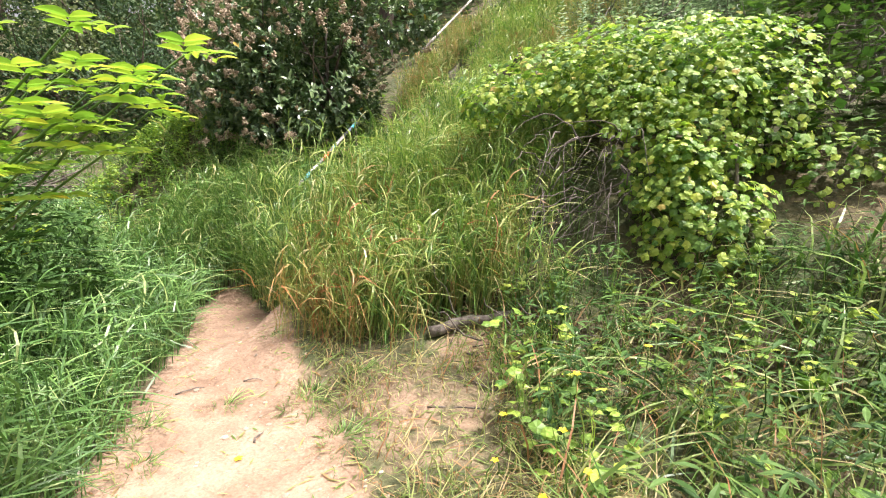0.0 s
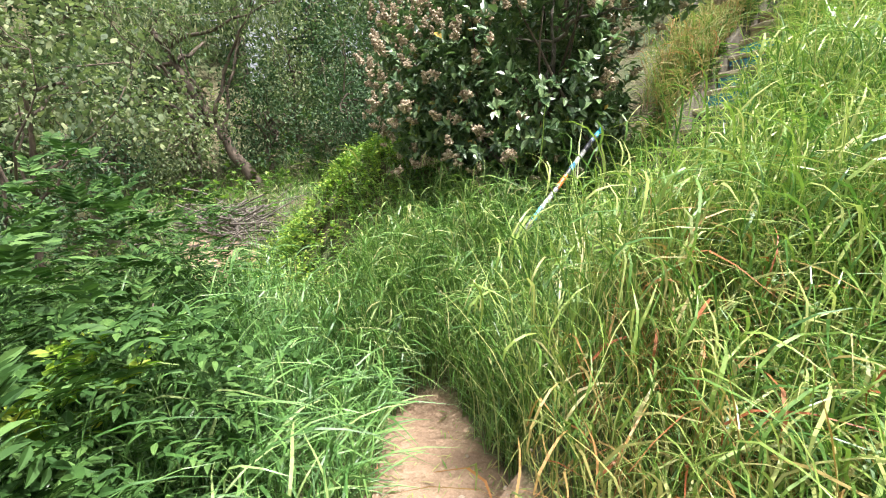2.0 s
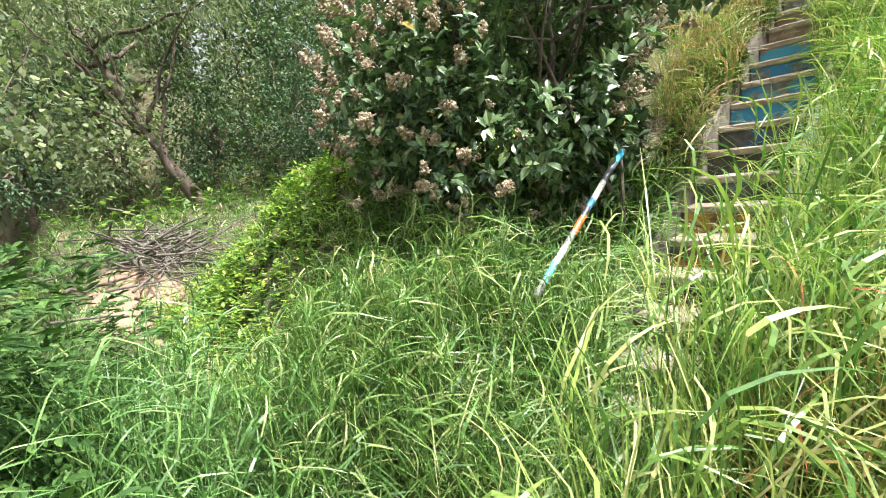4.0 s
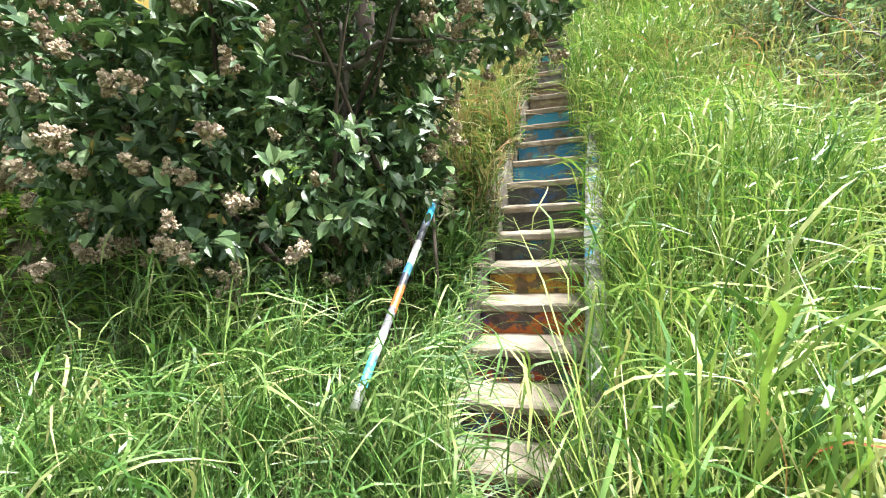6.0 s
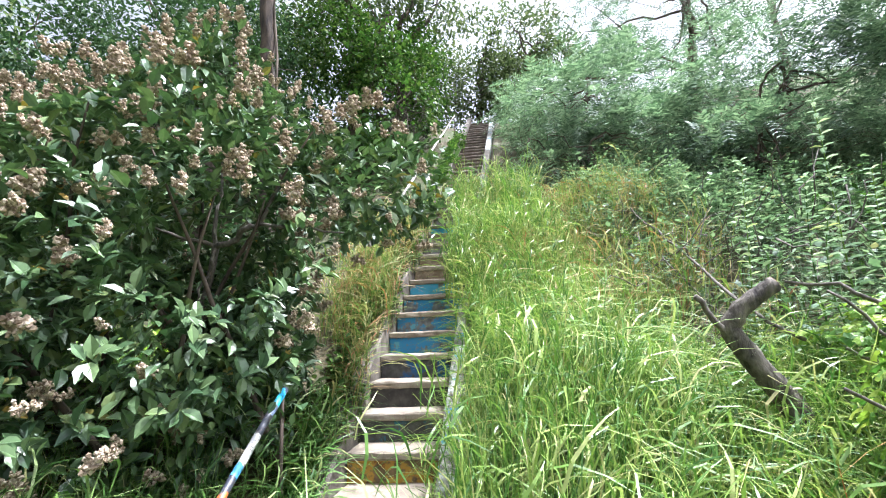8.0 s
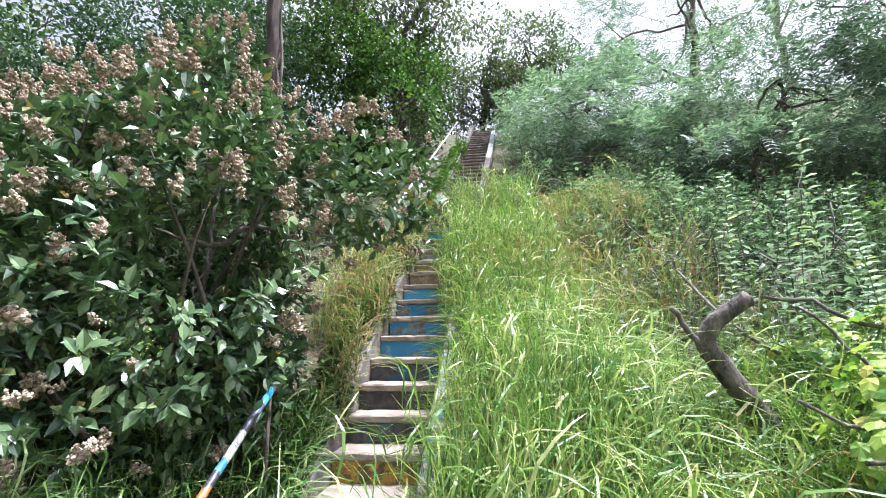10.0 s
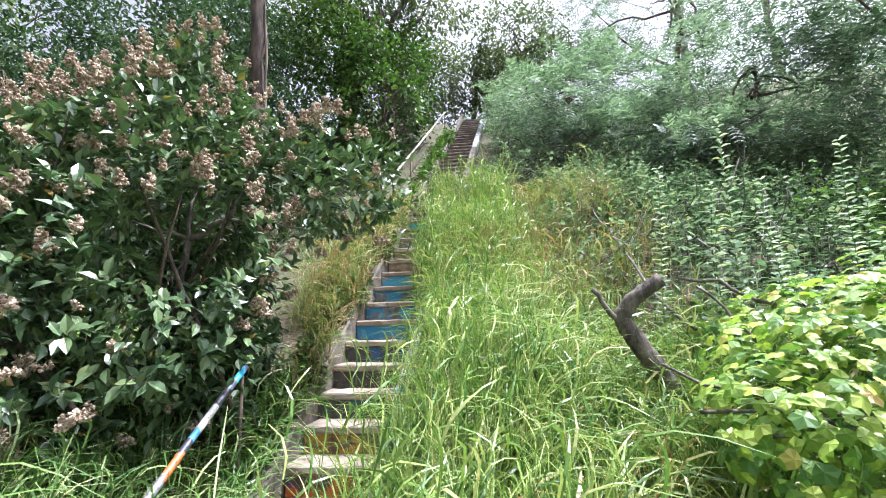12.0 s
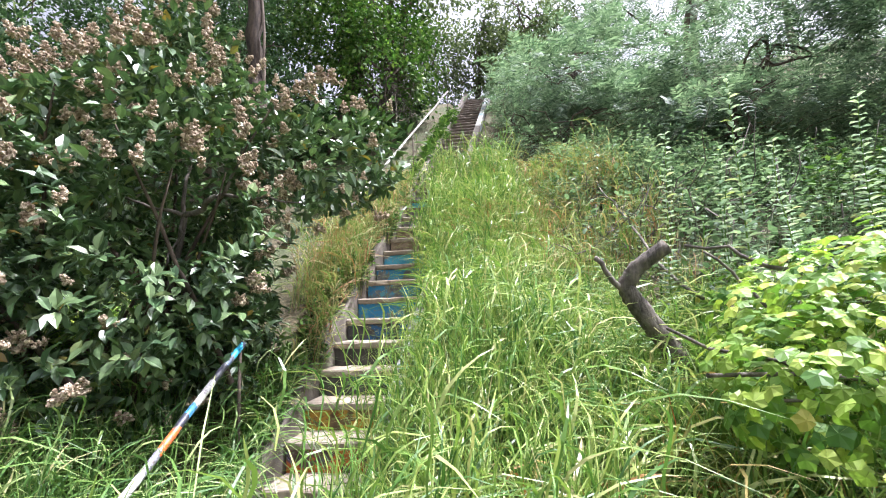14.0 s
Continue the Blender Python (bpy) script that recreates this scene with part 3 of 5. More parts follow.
def grass(name, label, x, y, mat, h, w, bend, stems=0.1, leafy=0, reach=None):
    """Blades from the ground; with leafy, every stem also bears that many arching leaves."""
    n = len(x)
    z = np.where(off_stairs(x, y), G(x, y), np.maximum(G(x, y), flight(y))) - 0.02
    roots = np.stack([x, y, z], axis=1)
    tall = rng.uniform(h[0], h[1], n) * (0.7 + 0.45 * clumpy(x, y, 3.1))
    xs = x - veer(y)
    near = np.maximum(np.maximum(-4.0 - xs, xs + 3.16), 0)
    tall = tall * np.where((near < 0.3) & (y > 4.2) & (y < 6.4), 0.4 + 2.0 * near, 1)
    if reach is not None:
        tall = tall * reach(x, y)
    lean = rng.uniform(0, 2 * np.pi, n)
    if leafy:
        tilt = rng.uniform(0.05, 0.45, n)
        parts = [blade_mesh(roots, tall, np.full(n, 0.0055), tilt, lean, 0.05, (1.0, 0.9, 0.8, 0.7, 0.3))]
        for k in range(leafy):
            s = rng.uniform(0.12, 0.95, n)
            at = roots + np.stack([np.cos(lean) * tall * tilt * s ** 2.2, np.sin(lean) * tall * tilt * s ** 2.2, tall * (s - 0.4 * tilt * s ** 3)], axis=1)
            parts.append(blade_mesh(at, rng.uniform(0.18, 0.42, n), rng.uniform(w[0], w[1], n), rng.uniform(bend[0], bend[1], n), rng.uniform(0, 2 * np.pi, n), rng.uniform(0.1, 0.5, n), (0.5, 0.9, 1.0, 0.85, 0.5, 0.06)))
        parts.append(blade_mesh(roots, tall * rng.uniform(0.7, 1.1, n), rng.uniform(w[0], w[1], n) * 0.8, rng.uniform(0.1, 0.55, n), rng.uniform(0, 2 * np.pi, n), 0.1))
    else:
        parts = [blade_mesh(roots, tall, rng.uniform(w[0], w[1], n), rng.uniform(bend[0], bend[1], n), lean, 0.12)]
    k = int(n * stems)
    if k:
        pick = rng.choice(n, k, replace=False)
        parts.append(blade_mesh(roots[pick], tall[pick] * 1.25, np.full(k, w[1] * 0.5), rng.uniform(0.1, 0.45, k), lean[pick], 0.15, (0.25, 0.25, 0.3, 0.85, 0.15)))
    return tagged(new(name, mesh_np(name, *join(parts), mat)), label, "grass", kind="stuff")


def off_stairs(x, y):
    xs = x - veer(y)
    return ~((xs > -4.02) & (xs < -3.16) & (y > 3.4))


def on_steps(x, y):
    """Where grass leans over the ends of the steps."""
    xs = x - veer(y)
    left = xs < -3.8 + 0.04 * np.sin(7 * y) + 0.14 * sm(4.7, 3.6, y)
    right = xs > -3.1 - 0.26 * sm(4.3, 3.5, y)
    return left | right | (y < 3.5)


def round_spot(x, y, cx, cy, rx, ry):
    """One inside a ragged oval, nought outside."""
    d = np.hypot((x - cx) / rx, (y - cy) / ry) + 0.12 * np.sin(4 * x + 1) * np.sin(5 * y) + 0.06 * np.sin(13 * x) * np.sin(11 * y + 2)
    return sm(1.05, 0.85, d)


def all_grass():
    slope = lambda x, y: (off_stairs(x, y) | (on_steps(x, y) & (y < 6.2))) * sm(2.15, 2.6, y + 0.12 * (x + 2)) * clumpy(x, y) * (1 - 0.95 * sm(-1.35, -1.05, x) * sm(2.75, 2.95, y)) * (1 - 0.9 * sm(-1.95, -1.6, x + 0.12 * np.sin(3 * y)) * sm(4.9, 5.4, y)) * sm(8.1, 7.2, y) * (1 - sm(-1.6, -1.35, x) * (1 - sm(2.62, 2.8, y))) * np.clip(1.3 - 0.14 * (y - 2), 0.25, 1) * (trail_gap(x, y) > 0.12) * (1 - round_spot(x, y, -1.15, 2.45, 0.6, 0.34))
    foot = lambda x, y: (off_stairs(x, y) | on_steps(x, y)) * clumpy(x, y) * (trail_gap(x, y) > 0.1) * (1 - 0.85 * sm(3.8, 4.5, y) * (x < -4.1)) * sm(-6.5, -5.4, x) * (1 - 0.85 * sm(-5.0, -5.7, x) * sm(3.1, 3.7, y))
    bank = lambda x, y: (trail_gap(x, y) > 0.04) * ((-0.62 * x - y) > -0.08) * clumpy(x, y) * round_spot(x, y, -4.0, 0.6, 4.2, 2.6)
    # slope beside the stairs, up to the thicket
    x, y = patch(8000, -3.34, -0.7, 2.2, 9.0, slope)
    grass("short_grass", "dense dark green grass low on the hillside", x, y, GRASS_COOL, (0.25, 0.5), (0.005, 0.011), (0.3, 1.2), 0.0)
    x, y = patch(15500, -3.3, -0.7, 2.2, 9.0, slope)
    grass("hillside_grass", "tall bright green grass arching over the hillside", x, y, GRASS_SUN, (0.5, 0.92), (0.004, 0.0125), (0.25, 1.3), 0.14, 4, lambda x, y: (1.05 - 0.25 * sm(4.3, 6.5, y)) * (1 + 0.36 * sm(1.0, 0.35, np.hypot((x + 2.95) / 0.65, (y - 2.85) / 0.55)) + 0.18 * sm(1.0, 0.5, np.hypot((x + 2.7) / 0.4, (y - 4.4) / 0.9))) * (1 - 0.42 * sm(-2.3, -1.8, x) * sm(3.4, 3.9, y)) * (1 - 0.25 * sm(3.6, 2.9, y) * sm(-2.9, -2.4, x)))
    x, y = patch(1500, -2.3, -0.95, 3.3, 5.2, lambda x, y: clumpy(x, y))
    grass("stump_grass", "tall green grass round the old stump", x, y, GRASS_SUN, (0.36, 0.62), (0.004, 0.011), (0.4, 1.4), 0.1, 4)
    # foot of the stairs and of the big shrub
    x, y = patch(5500, -7.2, -3.1, 2.55, 5.4, foot)
    grass("short_grass", "dense dark green grass at the foot of the stairs", x, y, GRASS_COOL, (0.25, 0.5), (0.005, 0.011), (0.3, 1.2), 0.0)
    x, y = patch(9500, -7.2, -3.1, 2.55, 5.4, foot)
    grass("stairfoot_grass", "tall arching green grass round the foot of the stairs", x, y, GRASS, (0.5, 0.95), (0.005, 0.0125), (0.4, 1.4), 0.14, 4)
    # bank on the far side of the trail
    x, y = patch(8000, -8.2, -1.0, -2.0, 2.9, bank)
    grass("short_grass", "dense dark green grass on the bank beside the trail", x, y, GRASS_COOL, (0.22, 0.45), (0.005, 0.012), (0.3, 1.2), 0.0)
    x, y = patch(13000, -8.2, -1.0, -2.0, 2.9, bank)
    grass("bank_grass", "lush cool-green grass on the bank beside the trail", x, y, GRASS_COOL, (0.6, 1.05), (0.006, 0.014), (0.5, 1.4), 0.1, 4, lambda x, y: 0.62 + 0.5 * sm(0.05, 0.9, trail_gap(x, y)))
    # valley floor and the open ground all round
    x, y = patch(10000, -18, -5.5, 0.5, 9, lambda x, y: clumpy(x, y) * (np.hypot((x + 9.8) / 1.7, (y - 2.95) / 0.6) > 1) * round_spot(x, y, -11, 4.5, 7, 4.5))
    grass("valley_grass", "low green grass on the slope towards the valley", x, y, GRASS, (0.2, 0.5), (0.01, 0.024), (0.4, 1.0), 0.0)
    x, y = patch(6500, -22, 14, -13, 12, lambda x, y: (trail_gap(x, y) > 0.1) * clumpy(x, y, 1.4) * off_stairs(x, y) * (np.hypot(x + 2.5, y - 2.0) > 3.2))
    grass("open_grass", "rough mixed grass on the open ground", x, y, GRASS, (0.15, 0.45), (0.012, 0.03), (0.4, 1.2), 0.0)
    # dry and sparse
    x, y = patch(10500, -2.6, 0.2, 0.9, 2.8, lambda x, y: (trail_gap(x, y) > -0.06) * clumpy(x, y, 5) ** 2 * (0.35 + 0.65 * sm(0.0, 0.35, trail_gap(x, y))))
    grass("dry_grass", "short straw-coloured dry grass beside the trail", x, y, GRASS_DRY, (0.06, 0.26), (0.003, 0.007), (0.3, 1.4), 0.05)
    x, y = patch(1300, -2.9, -0.8, 2.15, 4.0, lambda x, y: clumpy(x, y, 4) ** 2 * (y < 3.3 + 0.7 * (x < -1.5)) * ((x < -1.45) | ((y > 2.75) & (x < -1.1))))
    grass("reddish_grass", "reddish dry grass stalks mixed into the green slope", x, y, GRASS_RED, (0.4, 0.75), (0.005, 0.012), (0.5, 1.5), 0.15, 3)
    x, y = patch(9000, -4.4, -0.9, 4.9, 8.5, lambda x, y: (off_stairs(x, y) | (on_steps(x, y) & (x - veer(y) < -3.7))) * clumpy(x, y, 3) ** 2 * (0.15 + sm(5.0, 7.0, y) + (x < -3.7)) * ((x > -3.95) | (y > 6.3)))
    grass("seeding_grass", "pale seeding grass higher up beside the stairs", x, y, GRASS_DRY, (0.3, 0.66), (0.005, 0.012), (0.3, 1.2), 0.3, 2)
    x, y = patch(1500, -3.3, -2.2, 6.8, 8.8, lambda x, y: clumpy(x, y, 4))
    grass("curtain_grass", "tall seeding grass hanging over the middle of the stairs", x, y, GRASS_SUN, (0.5, 0.9), (0.006, 0.014), (0.3, 1.1), 0.3, 3)
    x, y = patch(3600, -1.4, 2.6, 0.5, 3.4, lambda x, y: (x > -0.79 - 0.77 * (y - 2.0)) * clumpy(x, y, 4) * round_spot(x, y, 0.6, 2.0, 2.0, 1.5))
    grass("weedy_grass", "olive green grass among the weeds under the vine", x, y, GRASS, (0.25, 0.6), (0.006, 0.014), (0.4, 1.5), 0.1)
    x, y = patch(5500, -1.4, 2.6, 0.5, 3.4, lambda x, y: (x > -0.85 - 0.77 * (y - 2.0)) * clumpy(x, y, 6) ** 2 * round_spot(x, y, 0.6, 2.0, 2.0, 1.5))
    grass("weedy_straw", "dry brown stalks among the weeds under the vine", x, y, GRASS_DRY, (0.2, 0.6), (0.004, 0.009), (0.3, 1.3), 0.1)


all_grass()

# ---- shrubs and trees ----


def in_blobs(n, blobs, shell=0.55):
    """Places and outward directions in the outer part of ellipsoid blobs (centre, radii)."""
    vol = np.array([r[0] * r[1] + r[1] * r[2] + r[0] * r[2] for _, r in blobs])
    which = rng.choice(len(blobs), n, p=vol / vol.sum())
    C = np.array([c for c, _ in blobs])[which]
    Rr = np.array([r for _, r in blobs])[which]
    d = rng.normal(0, 1, (n, 3))
    d /= np.linalg.norm(d, axis=1, keepdims=True)
    lump = 1 + 0.16 * np.sin(5 * d[:, 0] + 3 * which) * np.sin(6 * d[:, 1] + which) + 0.1 * np.sin(11 * d[:, 2] + 2 * which)
    s = (shell + (1 - shell) * rng.uniform(0, 1, n) ** 0.6) * lump
    return C + d * Rr * s[:, None], d / Rr * Rr.min(axis=1, keepdims=True)


def leaves_at(pos, out, template, size, jitter=0.7, sink=0.25):
    d = out + rng.normal(0, jitter, pos.shape)
    d[:, 2] -= sink
    up = np.tile([0.0, 0.0, 1.0], (len(pos), 1)) + rng.normal(0, 0.35, pos.shape)
    return stamp(*template, pos, frames_along(d, up), rng.uniform(size[0], size[1], len(pos)))


def rosettes(tips, out, per, template, size, spread=0.9):
    """A ring of leaves round every shoot tip."""
    n = len(tips)
    P = np.repeat(tips, per, axis=0) + rng.normal(0, 0.012, (n * per, 3))
    O = np.repeat(out / np.linalg.norm(out, axis=1, keepdims=True), per, axis=0)
    r = rng.normal(0, 1, P.shape)
    r -= O * (r * O).sum(axis=1, keepdims=True)
    r /= np.linalg.norm(r, axis=1, keepdims=True)
    d = r * spread + O * rng.uniform(0.1, 0.9, (len(P), 1)) + np.array([0, 0, 0.3])
    P = P - O * rng.uniform(0, 0.09, (len(P), 1))
    up = O * 0.6 + np.array([0, 0, 0.8])
    return stamp(*template, P, frames_along(d, up), rng.uniform(size[0], size[1], len(P)))


def panicle():
    """A dense cone of small dry florets."""
    a = np.array([(1, 0, 0), (-1, 0, 0), (0, 1, 0), (0, -1, 0), (0, 0, 1), (0, 0, -1)], float)
    f = np.array([(0, 2, 4), (2, 1, 4), (1, 3, 4), (3, 0, 4), (2, 0, 5), (1, 2, 5), (3, 1, 5), (0, 3, 5)])
    n = 36
    t = rng.uniform(0, 1, n)
    ang = rng.uniform(0, 2 * np.pi, n)
    rad = (0.055 * (1 - t * 0.75)) * np.sqrt(rng.uniform(0.35, 1, n))
    pos = np.stack([np.cos(ang) * rad, np.sin(ang) * rad, t * 0.10 + rng.normal(0, 0.006, n)], axis=1)
    R = frames_along(rng.normal(0, 1, (n, 3)))
    stalk = np.stack([np.zeros(7), np.zeros(7), np.linspace(-0.02, 0.09, 7)], axis=1)
    pos = np.concatenate([pos, stalk, pos * (0.68, 0.68, 0.97), pos * (0.36, 0.36, 0.94)])
    k = 7 + 2 * n
    R = np.concatenate([R, np.tile(np.eye(3), (k, 1, 1))])
    return stamp(a, f, pos, R, np.concatenate([rng.uniform(0.009, 0.016, n), np.full(k, 0.012)]))


FLORETS = panicle()


def sumac():
    base = (-5.0, 5.1, float(G(-5.0, 5.1)))
    top = thing("shrub", "big dark green evergreen shrub covered with dried pinkish-brown flower clusters", "shrub", base)
    blobs = [((-5.0, 4.8, 1.75), (1.15, 0.95, 1.15)), ((-4.45, 4.85, 1.7), (0.45, 0.7, 0.7)), ((-5.4, 4.2, 1.75), (0.72, 0.55, 0.68)), ((-3.75, 5.5, 2.52), (0.68, 0.6, 0.4)), ((-4.85, 5.4, 3.35), (0.4, 0.45, 0.5)), ((-4.45, 5.3, 1.2), (0.4, 0.55, 0.55)),
             ((-4.9, 5.2, 2.55), (0.95, 0.95, 0.75)), ((-6.2, 5.2, 2.3), (1.0, 0.9, 1.0)), ((-7.3, 5.8, 2.5), (1.0, 0.9, 0.95)), ((-4.7, 5.65, 1.55), (0.55, 0.45, 0.85))]
    tips, out = in_blobs(2400, blobs, 0.78)
    ok = (tips[:, 2] > 0.55) & ((tips[:, 0] < -4.1) | (tips[:, 2] > 1.3))
    tips, out = tips[ok], out[ok]
    # a bay in the foliage, cut towards the camera so the bare fork shows
    bay_a, bay_b = np.array([-4.5, 5.0, 2.08]), np.array([-3.75, 3.8, 1.8])

    def gap(p):
        ab = bay_b - bay_a
        t = np.clip(((p - bay_a) @ ab) / (ab @ ab), 0, 1)
        off = (p - bay_a - t[:, None] * ab) * np.array([1.0, 1.0, 1.35])
        return np.linalg.norm(off, axis=1) > 0.38

    tips, out = tips[gap(tips)], out[gap(tips)]
    out = out + np.array([0, 0, 0.35])
    inner, iout = in_blobs(6500, blobs, 0.45)
    ok = (inner[:, 2] > 0.45) & gap(inner)
    child("leaves", mesh_np("leaves", *join([rosettes(tips, out, 8, LEAF, (0.06, 0.115)), leaves_at(inner[ok], iout[ok], LEAF, (0.06, 0.11), 0.8, 0.0)]), SUMAC), top, kind="stuff")
    # single leaves that stand clear on the side of the stairs
    one = mesh_np("leaf", *LEAF, SUMAC)
    near, nout = in_blobs(260, blobs[:5], 0.97)
    near, nout = near[gap(near)], nout[gap(near)]
    R = frames_along(nout + rng.normal(0, 0.5, near.shape))
    for p, r, s in zip(near, R, rng.uniform(0.08, 0.14, len(near))):
        child("leaf", one, top, m=Matrix.Translation(Vector(p) - Vector(base)) @ Matrix(r.tolist()).to_4x4() @ Matrix.Scale(s, 4))
    kinds = [mesh_np("panicle", *panicle(), BLOOM) for _ in range(4)]
    spots, souts = in_blobs(6000, blobs, 0.99)
    inside = np.zeros(len(spots), bool)
    for c, r in blobs:
        inside |= (((spots - np.array(c)) / np.array(r)) ** 2).sum(axis=1) < 0.5
    good = np.where(~inside & gap(spots) & (spots[:, 2] > 0.7) & ((spots[:, 0] < -4.3) | (spots[:, 2] > 1.45)) & ((souts[:, 1] < 0.1) | (spots[:, 2] > 3.0)))[0][:720]
    extra = []
    for n, i in enumerate(good):
        o = Vector(souts[i]).normalized()
        d = o * 0.5 + Vector((0, 0, 0.5)) + Vector(rng.normal(0, 0.3, 3))
        q = d.to_track_quat("Z", "Y").to_matrix().to_4x4()
        size = float(rng.uniform(0.5, 1.05))
        at = Vector(spots[i]) + o * 0.07
        if n < 300:
            child("panicle", kinds[n % 4], top, m=Matrix.Translation(at - Vector(base)) @ q @ Matrix.Scale(size, 4))
        else:
            extra.append((FLORETS[0] @ np.array(q.to_3x3()).T * size + np.array(at), FLORETS[1]))
    child("bloom", mesh_np("bloom", *join(extra), BLOOM), top, kind="stuff")
    fork = (-4.58, 5.06, 2.06)
    limbs = [((-4.95, 5.4, 0.4), fork, 0.03, 0.022), (fork, (-4.26, 5.02, 2.18), 0.022, 0.016), ((-4.26, 5.02, 2.18), (-4.12, 5.0, 2.5), 0.014, 0.005), ((-4.26, 5.02, 2.18), (-3.7, 5.0, 2.08), 0.013, 0.005),
             (fork, (-5.0, 4.9, 2.22), 0.015, 0.006), (fork, (-4.62, 4.95, 1.7), 0.012, 0.007), (fork, (-4.75, 5.3, 2.9), 0.016, 0.006)]
    for _ in range(16):
        p, o = in_blobs(1, blobs, 0.8)
        limbs.append(((-5.2 + rng.normal(0, 0.4), 5.3 + rng.normal(0, 0.2), 0.4), tuple(p[0]), 0.028, 0.005))
    for i, (a, b, r0, r1) in enumerate(limbs):
        child("branch", mesh_np("branch", *tube(wander(a, b, 9, 0, 0.014), np.linspace(r0, r1, 9), 7, 0.04), GREY_BARK if i < 7 else BARK, True), top)


sumac()


def tree(name, label, x, y, height, lean, r0, blobs, n, template, size, leaf, bark=BARK, branches=9, category="tree", per_tip=0, sink=0.25):
    """Trunk with limbs to every mass of its crown. Blobs are given about the tree's foot."""
    z = float(G(x, y))
    top = thing(name, label, category, (x, y, z))
    crown = (x + lean[0], y + lean[1], z + height)
    trunk = wander((x, y, z - 0.3), crown, 12, 0, 0.06)
    child("trunk", mesh_np("trunk", *tube(trunk, r0 * np.linspace(1, 0.35, 12) * (1 + 0.5 * np.exp(-np.arange(12))), 10, 0.05), bark, True), top)
    real = [((x + c[0], y + c[1], z + c[2]), r) for c, r in blobs]
    pieces = []
    for i in range(branches):
        c, r = real[i % len(real)]
        a = trunk[int(rng.integers(4, 12))]
        b = np.array(c) + rng.normal(0, 0.35, 3) * np.array(r)
        pieces.append(tube(wander(a, b, 9, 0.0, 0.09), r0 * np.linspace(0.42, 0.07, 9), 6, 0.05))
        for _ in range(2):
            e = b + rng.normal(0, 0.55, 3) * np.array(r)
            pieces.append(tube(wander(b, e, 6, 0, 0.06), r0 * np.linspace(0.1, 0.03, 6), 5))
    child("branchwork", mesh_np("branchwork", *join(pieces), bark, True), top, kind="stuff")
    p, o = in_blobs(n, real, 0.35)
    # leave holes between the clumps
    hole = np.sin(2.1 * p[:, 0] + 1.7) * np.sin(1.9 * p[:, 1]) + 0.7 * np.sin(2.7 * p[:, 2] + p[:, 0])
    keep = hole > -0.75
    child("crown", mesh_np("crown", *leaves_at(p[keep], o[keep], template, size, 0.9, sink), leaf), top, kind="stuff")
    return top


def sprays(P, D, per, length, size, template=SLIM):
    """Feathery fronds: leaflets in pairs along every spray's rib."""
    n = len(P)
    D = D / np.linalg.norm(D, axis=1, keepdims=True)
    R = frames_along(D)
    t = np.tile(np.repeat(np.linspace(0.12, 1, per), 2), n)
    side = np.tile([1, -1], n * per)
    k = 2 * per
    base = np.repeat(P, k, axis=0) + np.repeat(D, k, axis=0) * (t * np.repeat(length, k))[:, None]
    base[:, 2] -= 0.35 * (t ** 2) * np.repeat(length, k)
    d = np.repeat(R[:, :, 0], k, axis=0) * side[:, None] + np.repeat(D, k, axis=0) * 0.6
    return stamp(*template, base, frames_along(d, np.repeat(R[:, :, 2], k, axis=0)), rng.uniform(size[0], size[1], len(base)))


def feathery(name, label, x, y, blobs, n, length, size, leaf, height, lean=(0.2, 0.2), r0=0.06, per=6):
    z = float(G(x, y))
    top = tree(name, label, x, y, height, lean, r0, blobs, 40, SLIM, size, leaf, BARK, 10, "shrub" if height < 2.5 else "tree")
    real = [((x + c[0], y + c[1], z + c[2]), r) for c, r in blobs]
    p, o = in_blobs(n, real, 0.45)
    gap = np.sin(2.6 * p[:, 0] + 1.1) * np.sin(2.3 * p[:, 1] + 0.4) + 0.8 * np.sin(3.1 * p[:, 2] + 1.4 * p[:, 0])
    p, o = p[gap > -0.12], o[gap > -0.12]
    o = o + rng.normal(0, 0.5, o.shape)
    child("fronds", mesh_np("fronds", *sprays(p, o, per, rng.uniform(length[0], length[1], len(p)), (size[0] * 1.25, size[1] * 1.3)), leaf), top, kind="stuff")
    return top


